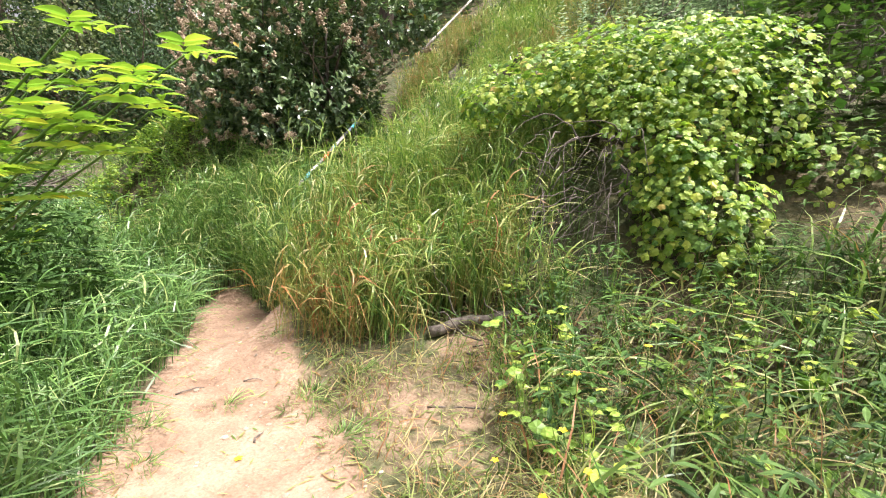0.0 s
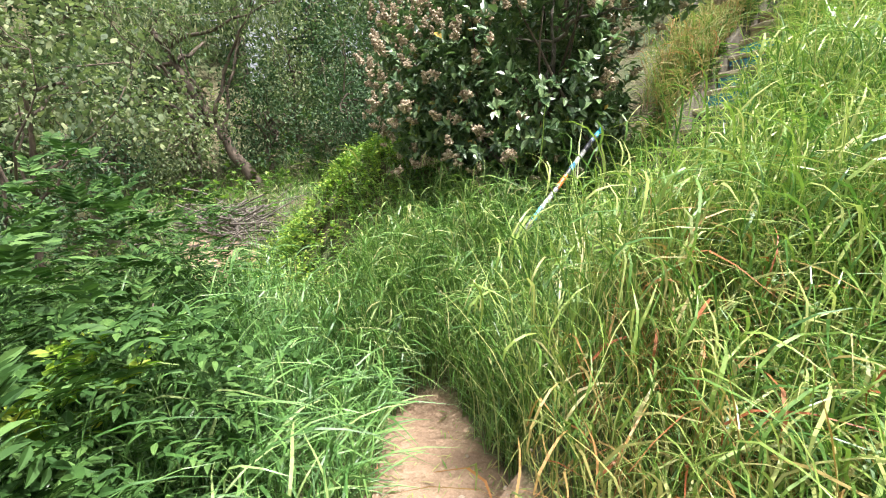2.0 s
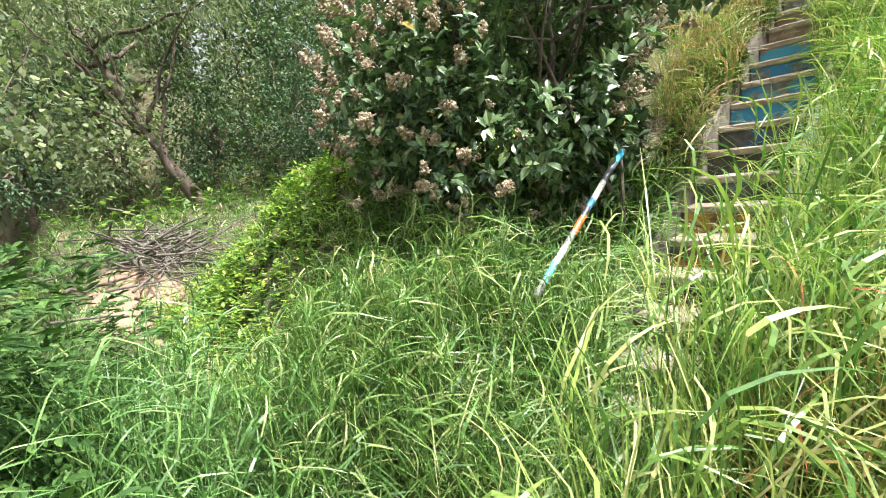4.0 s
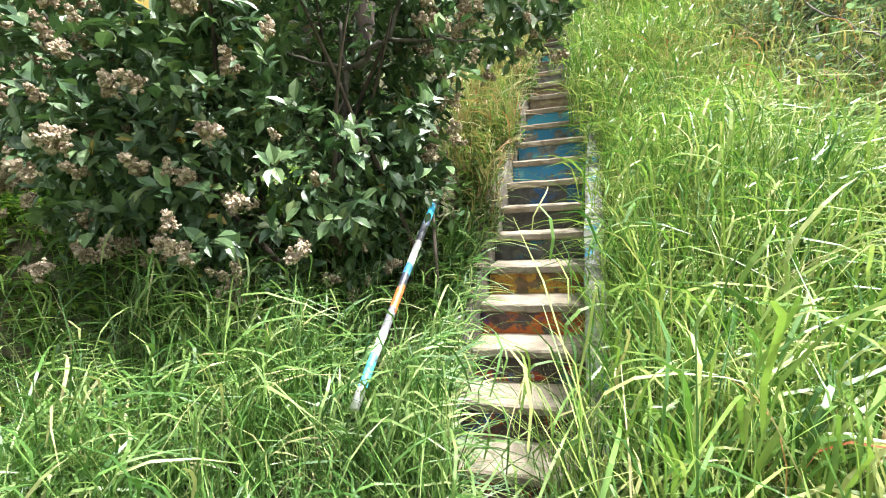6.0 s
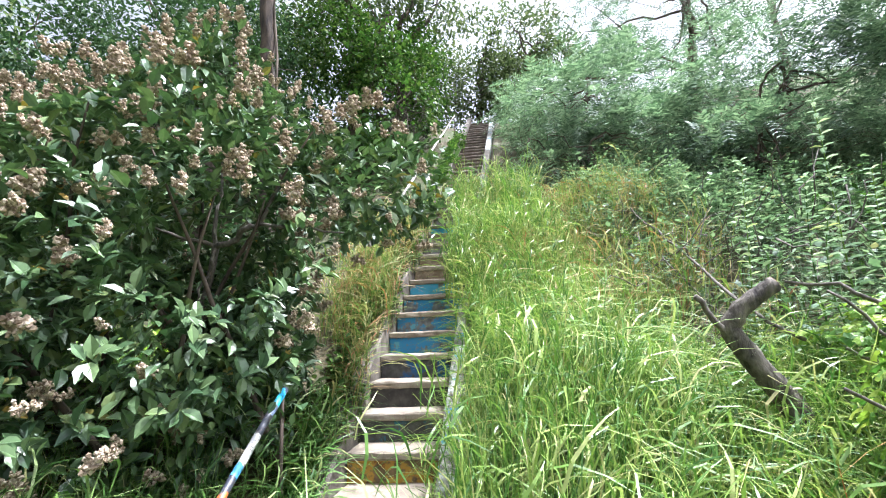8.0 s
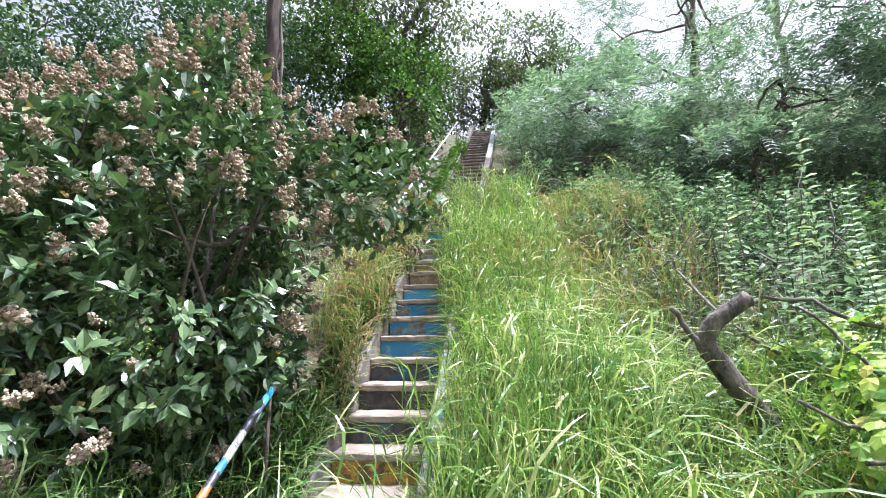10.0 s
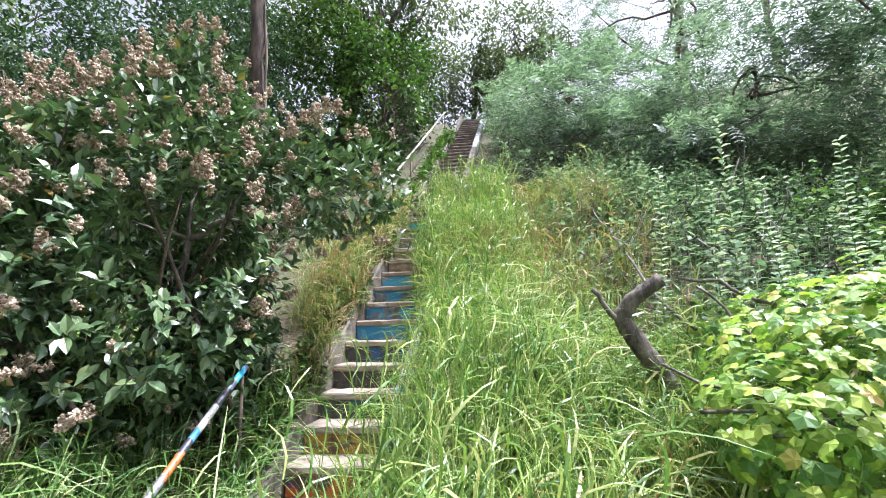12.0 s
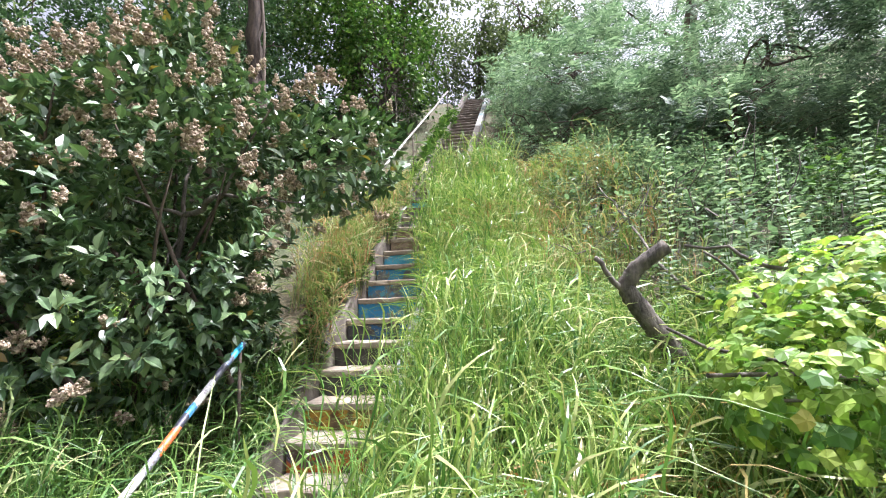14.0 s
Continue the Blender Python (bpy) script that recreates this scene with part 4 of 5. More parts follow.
def right_thicket():
    feathery("feathery_shrub", "feathery blue-green shrub crowding the upper stairs", -1.0, 11.0, [((0, 0, 1.1), (1.3, 1.2, 1.0)), ((-0.5, 1.6, 1.4), (0.9, 1.0, 1.0)), ((1.1, 0.8, 1.5), (1.3, 1.2, 1.2)), ((-0.4, -1.0, 0.7), (1.1, 0.8, 0.7))], 2300, (0.25, 0.45), (0.06, 0.1), ACACIA, 1.8)
    feathery("feathery_shrub", "pale feathery shrub on the slope under the trees", 1.6, 9.4, [((0, 0, 1.2), (1.7, 1.0, 1.1)), ((1.8, 0.4, 1.6), (1.5, 1.1, 1.3)), ((-1.2, 0.3, 0.7), (1.1, 0.8, 0.7))], 2300, (0.25, 0.45), (0.06, 0.1), ACACIA, 1.7)
    feathery("feathery_shrub", "low feathery shrub leaning over the stair curb", -2.05, 10.0, [((0, 0, 0.5), (0.75, 0.7, 0.5)), ((-0.35, 0.7, 0.6), (0.5, 0.6, 0.5))], 520, (0.2, 0.35), (0.05, 0.08), ACACIA, 0.7, (0.1, 0.1), 0.03)
    feathery("feathery_shrub", "feathery shrub beside the head of the stairs", -1.75, 12.9, [((0, 0, 0.8), (0.8, 0.9, 0.8)), ((-0.2, 1.3, 1.2), (0.7, 0.9, 1.0))], 700, (0.25, 0.4), (0.06, 0.1), ACACIA, 1.0, (0.1, 0.1), 0.04)
    feathery("acacia", "wide airy feathery-leaved tree leaning over the slope", 4.2, 8.6, [((0, 0, 3.6), (2.4, 1.8, 1.5)), ((-1.9, 0.6, 3.1), (1.5, 1.3, 1.2)), ((1.8, -0.6, 3.2), (1.8, 1.4, 1.5)), ((0.2, 0.3, 2.0), (2.2, 1.2, 0.9))], 2300, (0.3, 0.5), (0.065, 0.11), ACACIA, 3.2, (-0.8, 0.3), 0.09)
    feathery("acacia", "tall hazy feathery-leaved tree on the hilltop", 2.4, 14.0, [((0, 0, 3.6), (2.3, 1.8, 2.0)), ((-2.0, 0.5, 3.0), (1.4, 1.3, 1.4)), ((1.8, 0.6, 4.3), (1.8, 1.6, 1.6)), ((0, 0, 1.4), (2.4, 1.3, 1.2))], 3000, (0.35, 0.6), (0.06, 0.1), ACACIA, 4.2, (0.5, 0), 0.1)
    feathery("acacia", "dense feathery-leaved tree behind the vines", 6.5, 5.6, [((0, 0, 2.8), (2.4, 1.6, 1.6)), ((-1.6, 1.2, 2.0), (1.8, 1.4, 1.2)), ((0.4, 0, 1.1), (2.2, 1.4, 1.0))], 1700, (0.3, 0.5), (0.07, 0.11), ACACIA, 3.0, (-0.5, 0), 0.1)
    feathery("feathery_shrub", "dark feathery shrub at the head of the grass slope", -1.35, 9.3, [((0, 0, 0.5), (0.8, 0.5, 0.5)), ((0.9, 0.1, 0.7), (0.8, 0.6, 0.6)), ((-0.5, 0.5, 0.9), (0.6, 0.5, 0.5))], 1100, (0.2, 0.36), (0.05, 0.085), ACACIA, 0.8, (0.2, 0.1), 0.04)
    feathery("feathery_shrub", "dark feathery shrub among the dead stalks", 0.5, 8.4, [((0, 0, 0.6), (0.9, 0.6, 0.6)), ((1.0, 0.2, 0.9), (0.8, 0.6, 0.7))], 1000, (0.2, 0.36), (0.05, 0.085), ACACIA, 0.9, (0.2, 0.1), 0.04)
    tree("oak", "dark bushy oak shading the dead thicket", 3.4, 6.4, 1.9, (-0.4, -0.3), 0.1, [((0, 0, 2.3), (1.7, 1.1, 0.8)), ((-1.3, -0.4, 1.9), (1.0, 0.8, 0.6)), ((1.5, -0.3, 1.7), (1.1, 0.9, 0.8))], 6500, QUAD, (0.06, 0.1), OAK)
    tree("tree", "sparse gum tree with pale trunk against the sky", 4.0, 17.0, 9.0, (0.3, 0), 0.11, [((0, 0, 9), (2.2, 1.8, 1.5)), ((1.5, 0, 7), (1.5, 1.3, 0.9)), ((-1.4, 0, 7.6), (1.3, 1.2, 0.9))], 2600, SLIM, (0.14, 0.24), GREY_LEAF, PALE_BARK, sink=0.8)
    tree("tree", "sparse gum tree with pale trunk against the sky", 8.0, 19.0, 10.0, (-0.4, 0), 0.13, [((0, 0, 9), (2.5, 1.8, 1.8)), ((1.5, 0, 7), (1.5, 1.3, 0.9)), ((-1.8, 0, 7.6), (1.3, 1.2, 0.9))], 2600, SLIM, (0.14, 0.24), GREY_LEAF, PALE_BARK, sink=0.8)
    tree("tree", "overgrown tree closing the view above the stairs", -3.3, 18.2, 3.0, (0.3, 0.3), 0.14, [((0, 0, 2.4), (1.6, 1.3, 1.4)), ((1.3, 0.5, 3.0), (1.3, 1.2, 1.2)), ((-1.3, 0.2, 3.0), (1.4, 1.1, 1.4)), ((0, 0, 0.9), (2.0, 1.0, 0.9))], 8000, QUAD, (0.09, 0.15), GREY_LEAF)
    tree("tree", "leafy tree at the head of the stairs", -1.4, 17.5, 3.4, (0.5, 0.3), 0.12, [((0, 0, 3.4), (1.7, 1.4, 1.1)), ((1.2, 0, 2.2), (1.3, 1.2, 1.0)), ((-0.6, 0.2, 1.6), (1.3, 1.1, 1.2))], 6500, QUAD, (0.09, 0.15), GREY_LEAF)


right_thicket()


def left_woods():
    # hung with creepers beside the upper stairs
    tree("creeper_thicket", "tall thicket hung with bright green creepers beside the stairs", -4.95, 11.4, 2.6, (0.4, 0.3), 0.09, [((0, 0, 2.0), (1.1, 1.4, 1.7)), ((0.4, 1.4, 2.9), (0.9, 1.2, 1.5)), ((-1.0, 0, 2.8), (1.2, 1.2, 1.3)), ((0.3, -0.8, 0.9), (0.8, 0.9, 0.8))], 19000, OVAL, (0.06, 0.11), WEED, branches=14, category="thicket")
    tree("oak", "dark dense oak on the wooded slope", -11.0, 12.0, 3.8, (0.5, 0), 0.2, [((0, 0, 4.2), (3.0, 2.0, 1.9)), ((2.6, -0.4, 3.4), (1.9, 1.6, 1.5)), ((-2.6, 0, 3.6), (2.4, 1.8, 1.8)), ((0.4, 0, 1.8), (3.0, 1.4, 1.2))], 15000, QUAD, (0.07, 0.12), OAK)
    tree("oak", "dark oak behind the big shrub", -8.0, 9.8, 3.4, (0.4, 0), 0.16, [((0, 0, 3.3), (1.9, 1.6, 1.4)), ((-1.6, 0.3, 2.4), (1.6, 1.4, 1.2)), ((1.2, 0.6, 2.0), (1.2, 1.2, 1.0))], 21000, QUAD, (0.06, 0.1), OAK)
    tree("tree", "leaning rough-barked tree above the stairs", -6.3, 11.5, 4.2, (1.3, 0.5), 0.22, [((1.0, 0, 4.9), (2.0, 1.5, 1.2)), ((-0.6, 0.4, 4.4), (1.5, 1.3, 1.1)), ((2.6, 1.2, 5.0), (1.5, 1.3, 1.0))], 7500, QUAD, (0.08, 0.13), GREY_LEAF)
    # snag with a torn top
    x, y = -6.35, 9.0
    z = float(G(x, y))
    top = thing("snag", "dead standing trunk with pale peeling bark and torn top", "dead tree", (x, y, z))
    child("trunk", mesh_np("trunk", *tube(wander((x, y, z - 0.3), (x - 0.1, y, z + 4.9), 18, 0, 0.035), 0.13 * np.linspace(1.2, 0.9, 18) + rng.normal(0, 0.018, 18), 16, 0.15), SNAG_BARK, True), top)
    child("peeled_side", mesh_np("peeled_side", *tube(wander((x + 0.13, y - 0.09, z + 0.4), (x + 0.07, y - 0.1, z + 4.8), 14, 0, 0.03), np.linspace(0.04, 0.01, 14) * rng.uniform(0.8, 1.15, 14), 11, 0.16), PALE_BARK, True), top, "pale barkless strip of the trunk")
    # across the valley
    tree("tree", "old dark-trunked tree leaning out with drooping leaves", -15.0, 5.45, 4.6, (-2.2, -1.5), 0.17, [((-1.6, -1.0, 4.7), (2.4, 2.0, 0.9)), ((-3.4, -2.6, 4.2), (2.2, 1.8, 1.0)), ((0.3, 0.6, 5.0), (1.6, 1.4, 0.8)), ((-0.6, -2.4, 4.2), (1.6, 1.6, 0.8))], 7500, SLIM, (0.12, 0.2), GREY_LEAF, branches=13, sink=0.7)
    tree("tree", "slender light green tree beyond the bank", -9.6, 0.6, 3.4, (0.3, 0.5), 0.06, [((0, 0, 3.7), (1.8, 1.5, 0.9)), ((0.9, 0.9, 3.1), (1.2, 1.1, 0.7)), ((-0.6, 1.6, 3.2), (1.3, 1.0, 0.8))], 3400, OVAL, (0.06, 0.11), GREY_LEAF)
    for x, y, q, leaf in ((-13.2, 7.6, 1.1, OAK), (-10.6, 7.4, 0.9, OAK), (-15.6, 9.2, 1.3, OAK), (-12.4, 10.2, 1.3, OAK), (-16.2, 6.2, 1.1, OAK), (-18.5, 8.2, 1.4, GREY_LEAF), (-16.8, 2.4, 1.2, OAK), (-14.0, 0.4, 1.0, OAK), (-12.6, -1.6, 1.0, OAK), (-19.5, -0.8, 1.5, OAK), (-8.8, 7.4, 0.8, OAK), (-17.0, -4.0, 1.5, OAK), (-13.0, -4.5, 1.2, OAK)):
        tree("bush", "dense dark evergreen bush on the wooded valley side", x, y, 1.7 * q, (0.2, 0.1), 0.08 * q, [((0, 0, 1.6 * q), (1.5 * q, 1.2 * q, 1.1 * q)), ((1.1 * q, -0.3, 0.9 * q), (1.1 * q, 0.9 * q, 0.9 * q)), ((-1.1 * q, -0.2, 1.0 * q), (1.2 * q, 0.9 * q, 0.9 * q)), ((0, -0.2, 2.6 * q), (1.0 * q, 0.9 * q, 0.9 * q))], 5600, QUAD, (0.055 * q, 0.1 * q), leaf, category="bush")
    for i, (x, y, s) in enumerate(((-14.5, 12.5, 1.0), (-20, 13.5, 1.25), (-25, 8.5, 1.3), (-26, 2.5, 1.2), (-19.5, 0.5, 1.0), (-11.5, 16, 1.1), (-30, 15, 1.6), (-33, 5, 1.7), (-30, -4, 1.6), (-36, 0, 2.2), (-37, 9, 2.4), (-34, 17, 2.3), (-28, -9, 1.9), (-16, 4.0, 0.55), (-21, 4.5, 0.8))):
        tree("oak", "dark evergreen oak on the far side of the valley", x, y, 3.4 * s, (0.3, 0.2), 0.2 * s, [((0, 0, 3.8 * s), (2.6 * s, 2.2 * s, 1.9 * s)), ((1.6 * s, -0.3, 2.2 * s), (1.9 * s, 1.6 * s, 1.3 * s)), ((-1.8 * s, -0.2, 2.0 * s), (1.9 * s, 1.6 * s, 1.4 * s)), ((0, -0.8 * s, 1.0 * s), (2.2 * s, 1.4 * s, 0.9 * s))], 3600, QUAD, (0.13 * s, 0.22 * s), GREY_LEAF if i % 3 == 1 else OAK)


left_woods()


def vine():
    base = (-0.5, 3.9, float(G(-0.5, 3.9)))
    top = thing("vine", "sprawling vine with bright lobed leaves heaped over dead branches", "vine", base)
    blobs = [((-0.3, 3.8, 0.95), (0.75, 0.55, 0.65)), ((-1.15, 3.8, 1.15), (0.55, 0.4, 0.38)), ((-0.75, 4.0, 1.2), (0.55, 0.45, 0.42)), ((0.15, 4.05, 0.95), (0.55, 0.5, 0.6)), ((0.7, 3.9, 0.5), (0.4, 0.4, 0.28)), ((-0.05, 3.35, 0.2), (0.45, 0.35, 0.5)), ((-0.25, 4.6, 1.3), (0.5, 0.45, 0.32)), ((-0.8, 4.5, 1.38), (0.55, 0.45, 0.22)), ((-1.5, 3.55, 1.1), (0.28, 0.25, 0.2)), ((0.2, 3.25, 0.0), (0.14, 0.12, 0.4)), ((-0.15, 3.2, 0.45), (0.2, 0.14, 0.4)), ((-0.4, 3.5, 0.6), (0.5, 0.32, 0.5))]
    p, o = in_blobs(10500, blobs, 0.84)
    ok = (p[:, 2] > G(p[:, 0], p[:, 1]) + 0.03) & (p[:, 2] > 0.95 - 1.7 * sm(-0.75, -0.1, p[:, 0]) + 0.08 * np.sin(9 * p[:, 0]))
    p, o = p[ok], o[ok]
    up = o * 1.0 + np.array([0, -0.15, 0.8]) + rng.normal(0, 0.3, o.shape)
    d = np.cross(up, rng.normal(0, 1, o.shape)) - np.array([0, 0, 0.35])
    R, s = frames_along(d, up), rng.uniform(0.036, 0.068, len(p))
    near = np.argsort(p[:, 1] - 0.6 * p[:, 2])[:260]
    rest = np.setdiff1d(np.arange(len(p)), near)
    child("leaves", mesh_np("leaves", *stamp(*LOBED, p[rest], R[rest], s[rest]), VINE), top, kind="stuff")
    one = mesh_np("leaf", *LOBED, VINE)
    for i in near:
        child("leaf", one, top, m=Matrix.Translation(Vector(p[i]) - Vector(base)) @ Matrix(R[i].tolist()).to_4x4() @ Matrix.Scale(float(s[i]), 4))
    for a, b, r in (((-0.9, 3.9, 0.9), (-1.85, 3.75, 1.25), 0.014), ((-0.8, 3.9, 1.0), (-1.8, 3.6, 1.12), 0.016), ((-1.0, 3.85, 0.9), (-1.65, 3.65, 1.05), 0.012), ((-1.2, 4.2, 1.15), (-1.5, 4.3, 1.55), 0.014), ((-0.9, 4.4, 1.15), (-1.37, 4.45, 1.32), 0.02), ((0.2, 3.3, -0.4), (0.15, 3.4, 0.7), 0.025), ((0.1, 3.2, -0.4), (-0.5, 3.3, 0.6), 0.018), ((0.5, 4.2, -0.2), (-0.9, 3.9, 1.0), 0.03)):
        child("branch", mesh_np("branch", *tube(wander(a, b, 9, 0, 0.015), np.linspace(r, r * 0.6, 9) * 0.65, 7, 0.06), TWIG, True), top)


vine()


def stump():
    top = thing("stump", "sawn-off forked grey tree stump standing in the grass", "stump", (-1.5, 4.5, float(G(-1.5, 4.5))))
    P = np.array([(-1.35, 4.45, 0.35), (-1.45, 4.46, 0.75), (-1.6, 4.48, 1.1), (-1.74, 4.5, 1.32), (-1.79, 4.5, 1.42), (-1.74, 4.48, 1.5), (-1.6, 4.46, 1.6)])
    t = np.linspace(0, 6, 49)
    Q = np.stack([np.interp(t, np.arange(7), P[:, i]) for i in range(3)], axis=1)
    Q[1:-1] = (Q[:-2] + Q[1:-1] * 2 + Q[2:]) / 4
    child("trunk", mesh_np("trunk", *tube(Q, np.interp(t, [0, 3, 4, 5.2, 6], [0.058, 0.047, 0.041, 0.037, 0.036]), 16, 0.06), STUMP_BARK, True), top)
    a = Q[-1]
    d = (Q[-1] - Q[-2]) / np.linalg.norm(Q[-1] - Q[-2])
    child("cut_face", mesh_np("cut_face", *tube(np.array([a - d * 0.002, a + d * 0.004]), [0.035, 0.033], 16), CUT), top, "sawn face of dark weathered wood")
    B = wander((-1.76, 4.49, 1.36), (-1.93, 4.45, 1.56), 8, 0, 0.006)
    child("side_branch", mesh_np("side_branch", *tube(B, np.linspace(0.017, 0.011, 8), 10, 0.09), STUMP_BARK, True), top)


stump()


def spires():
    """Tall unbranched shoots with paired leaves all the way up."""
    spots = [(-1.1, 4.75, 2.55), (-1.22, 4.85, 2.2), (-0.98, 4.7, 2.15), (-1.4, 5.0, 2.35), (-0.72, 4.55, 2.28), (-0.62, 4.5, 1.95), (-0.55, 4.7, 2.05), (-0.9, 4.9, 1.85), (-0.8, 4.4, 1.75), (-0.35, 4.6, 2.0), (-0.2, 4.5, 1.9), (-1.3, 4.7, 1.9)]
    for x, y, z1 in spots:
        z0 = float(G(x, y)) - 0.05
        top = thing("spire_plant", "tall slender shoot with paired pale green leaves", "plant", (x, y, z0), "spire plants on the slope")
        P = wander((x, y, z0), (x + rng.normal(0.03, 0.05), y + rng.normal(0, 0.05), z1), 10, 0, 0.012)
        child("stem", mesh_np("stem", *tube(P, np.linspace(0.006, 0.002, 10), 5), HERB, True), top)
        n = int((z1 - z0) / 0.042)
        s = np.linspace(0.25, 1, n)
        c = np.stack([np.interp(s, np.linspace(0, 1, 10), P[:, i]) for i in range(3)], axis=1)
        a = np.arange(n) * 1.57 + rng.uniform(0, 6)
        both = []
        for sg in (0, np.pi):
            d = np.stack([np.cos(a + sg), np.sin(a + sg), np.full(n, 0.35)], axis=1)
            both.append(stamp(*LEAF, c, frames_along(d), 0.085 * (1.1 - 0.6 * s) * rng.uniform(0.8, 1.2, n)))
        child("leaves", mesh_np("leaves", *join(both), SPURGE), top, kind="stuff")


spires()


def herbs(name, label, x, y, h, size, mat, template, per=14):
    """Low leafy plants as one cover."""
    n = len(x)
    z = np.where(off_stairs(x, y), G(x, y), np.maximum(G(x, y), flight(y)))
    hh = rng.uniform(h[0], h[1], n)
    P = np.repeat(np.stack([x, y, z], axis=1), per, axis=0)
    t = rng.uniform(0.2, 1, n * per)
    P[:, 2] += t * np.repeat(hh, per)
    P[:, :2] += rng.normal(0, 0.03, (n * per, 2))
    d = np.concatenate([rng.normal(0, 1, (n * per, 2)), rng.uniform(0.0, 0.7, (n * per, 1))], axis=1)
    leaves = stamp(*template, P, frames_along(d), rng.uniform(size[0], size[1], n * per))
    stems = blade_mesh(np.stack([x, y, z - 0.02], axis=1), hh * 1.1, np.full(n, 0.005), rng.uniform(0.05, 0.4, n), rng.uniform(0, 6.28, n))
    return tagged(new(name, mesh_np(name, *join([leaves, stems]), mat)), label, "undergrowth", kind="stuff")


def undergrowth():
    x, y = patch(480, -1.3, 2.4, 0.6, 3.4, lambda x, y: clumpy(x, y, 4) * (x > -0.74 - 0.77 * (y - 2.0)) * round_spot(x, y, 0.6, 2.1, 1.9, 1.4))
    herbs("leafy_weeds", "dense leafy green weeds under the vine", x, y, (0.2, 0.6), (0.05, 0.1), NETTLE, NARROW, 18)
    x, y = patch(280, -1.2, 1.8, 1.2, 3.2, lambda x, y: clumpy(x, y, 5) * (x > -0.79 - 0.77 * (y - 2.0)))
    herbs("ground_vine", "lobed vine leaves creeping through the weeds", x, y, (0.1, 0.4), (0.04, 0.075), VINE, LOBED, 5)
    x, y = patch(5200, -2.0, 5.0, 4.4, 10, lambda x, y: clumpy(x, y, 3) * sm(-2.0, -1.5, x) * round_spot(x, y, 0.9, 7.0, 3.6, 3.2) * ((x < 0.5) | (y > 6.6)))
    herbs("slope_shrubbery", "pale leafy undergrowth on the shaded slope", x, y, (0.2, 0.8), (0.035, 0.075), SCRUB, OVAL, 16)
    x, y = patch(900, 0.2, 4.5, 3.6, 7.0, lambda x, y: clumpy(x, y, 3))
    herbs("thicket_weeds", "dark leafy weeds under the bushy oak", x, y, (0.2, 0.9), (0.05, 0.1), WEED, OVAL, 20)
    x, y = patch(1500, -2.4, 2.5, 7.0, 11.0, lambda x, y: clumpy(x, y, 3) * sm(-2.3, -1.5, x))
    herbs("fern_bank", "green leafy bank below the feathery shrubs", x, y, (0.2, 0.7), (0.05, 0.1), SCRUB, SLIM, 22)
    x, y = patch(900, -6.5, -4.15, 3.6, 6.0, lambda x, y: clumpy(x, y, 4) * sm(3.6, 4.2, y))
    herbs("shaded_weeds", "small green weeds in the shade under the shrub", x, y, (0.1, 0.45), (0.025, 0.05), HERB, OVAL, 18)
    x, y = patch(3400, -9.5, -4.9, 2.9, 6.8, lambda x, y: clumpy(x, y, 2) * (0.25 + 0.75 * sm(-4.9, -5.6, x)))
    herbs("creeping_cover", "bright creeping groundcover spilling down the bank", x, y, (0.08, 0.3), (0.035, 0.075), VINE, OVAL, 16)
    x, y = patch(1000, -6.2, -2.5, -0.8, 2.2, lambda x, y: (trail_gap(x, y) > 0.45) * clumpy(x, y, 4) * round_spot(x, y, -4.1, 0.8, 1.8, 1.2))
    herbs("nettles", "dark green leafy weeds among the bank grass", x, y, (0.45, 1.1), (0.045, 0.1), NETTLE, LEAF, 18)
    x, y = patch(420, -4.1, -3.4, 5.8, 9.0, lambda x, y: (x - veer(y) < -3.77 + 0.06 * np.sin(7 * y)) * 1.0)
    herbs("stairside_weeds", "yellowing weeds spilling over the stair curb", x, y, (0.2, 0.5), (0.035, 0.06), GRASS_DRY, SLIM, 14)
    x, y = patch(900, -4.2, -3.6, 4.9, 8.6, lambda x, y: (x - veer(y) < -3.8 + 0.05 * np.sin(6 * y)) * clumpy(x, y, 5))
    herbs("curb_weeds", "dark leafy weeds hiding the left stair curb", x, y, (0.12, 0.4), (0.035, 0.07), WEED, OVAL, 14)
    x, y = patch(700, -4.1, -3.3, 8.2, 14.0, lambda x, y: (x - veer(y) < -3.78 + 0.08 * np.sin(5 * y)) & (x - veer(y) > -4.05))
    herbs("curb_creeper", "green creeper leaves spilling over the upper curb", x, y, (0.08, 0.4), (0.04, 0.08), WEED, OVAL, 12)
    x, y = patch(2600, -32, -9.5, -6, 14, lambda x, y: clumpy(x, y, 1.1))
    herbs("valley_scrub", "low green scrub on the valley floor", x, y, (0.2, 0.9), (0.1, 0.2), HERB, OVAL, 10)
    x, y = patch(2200, -50, -22, -16, 22, lambda x, y: clumpy(x, y, 0.7))
    herbs("far_scrub", "dull green scrub on the far hillside", x, y, (0.4, 1.6), (0.3, 0.6), GREY_LEAF, OVAL, 10)
    x, y = patch(1900, -16, -4.3, 7.0, 18, lambda x, y: clumpy(x, y, 1.3))
    herbs("wood_floor_scrub", "dark green scrub under the hillside trees", x, y, (0.3, 1.0), (0.08, 0.18), OAK, OVAL, 11)
    x, y = patch(2600, -2.6, 13, 8.5, 20, lambda x, y: clumpy(x, y, 1.3) * (x - veer(y) > -2.9))
    herbs("hilltop_scrub", "hazy green scrub on the upper slope", x, y, (0.3, 1.1), (0.07, 0.15), ACACIA, SLIM, 11)


undergrowth()


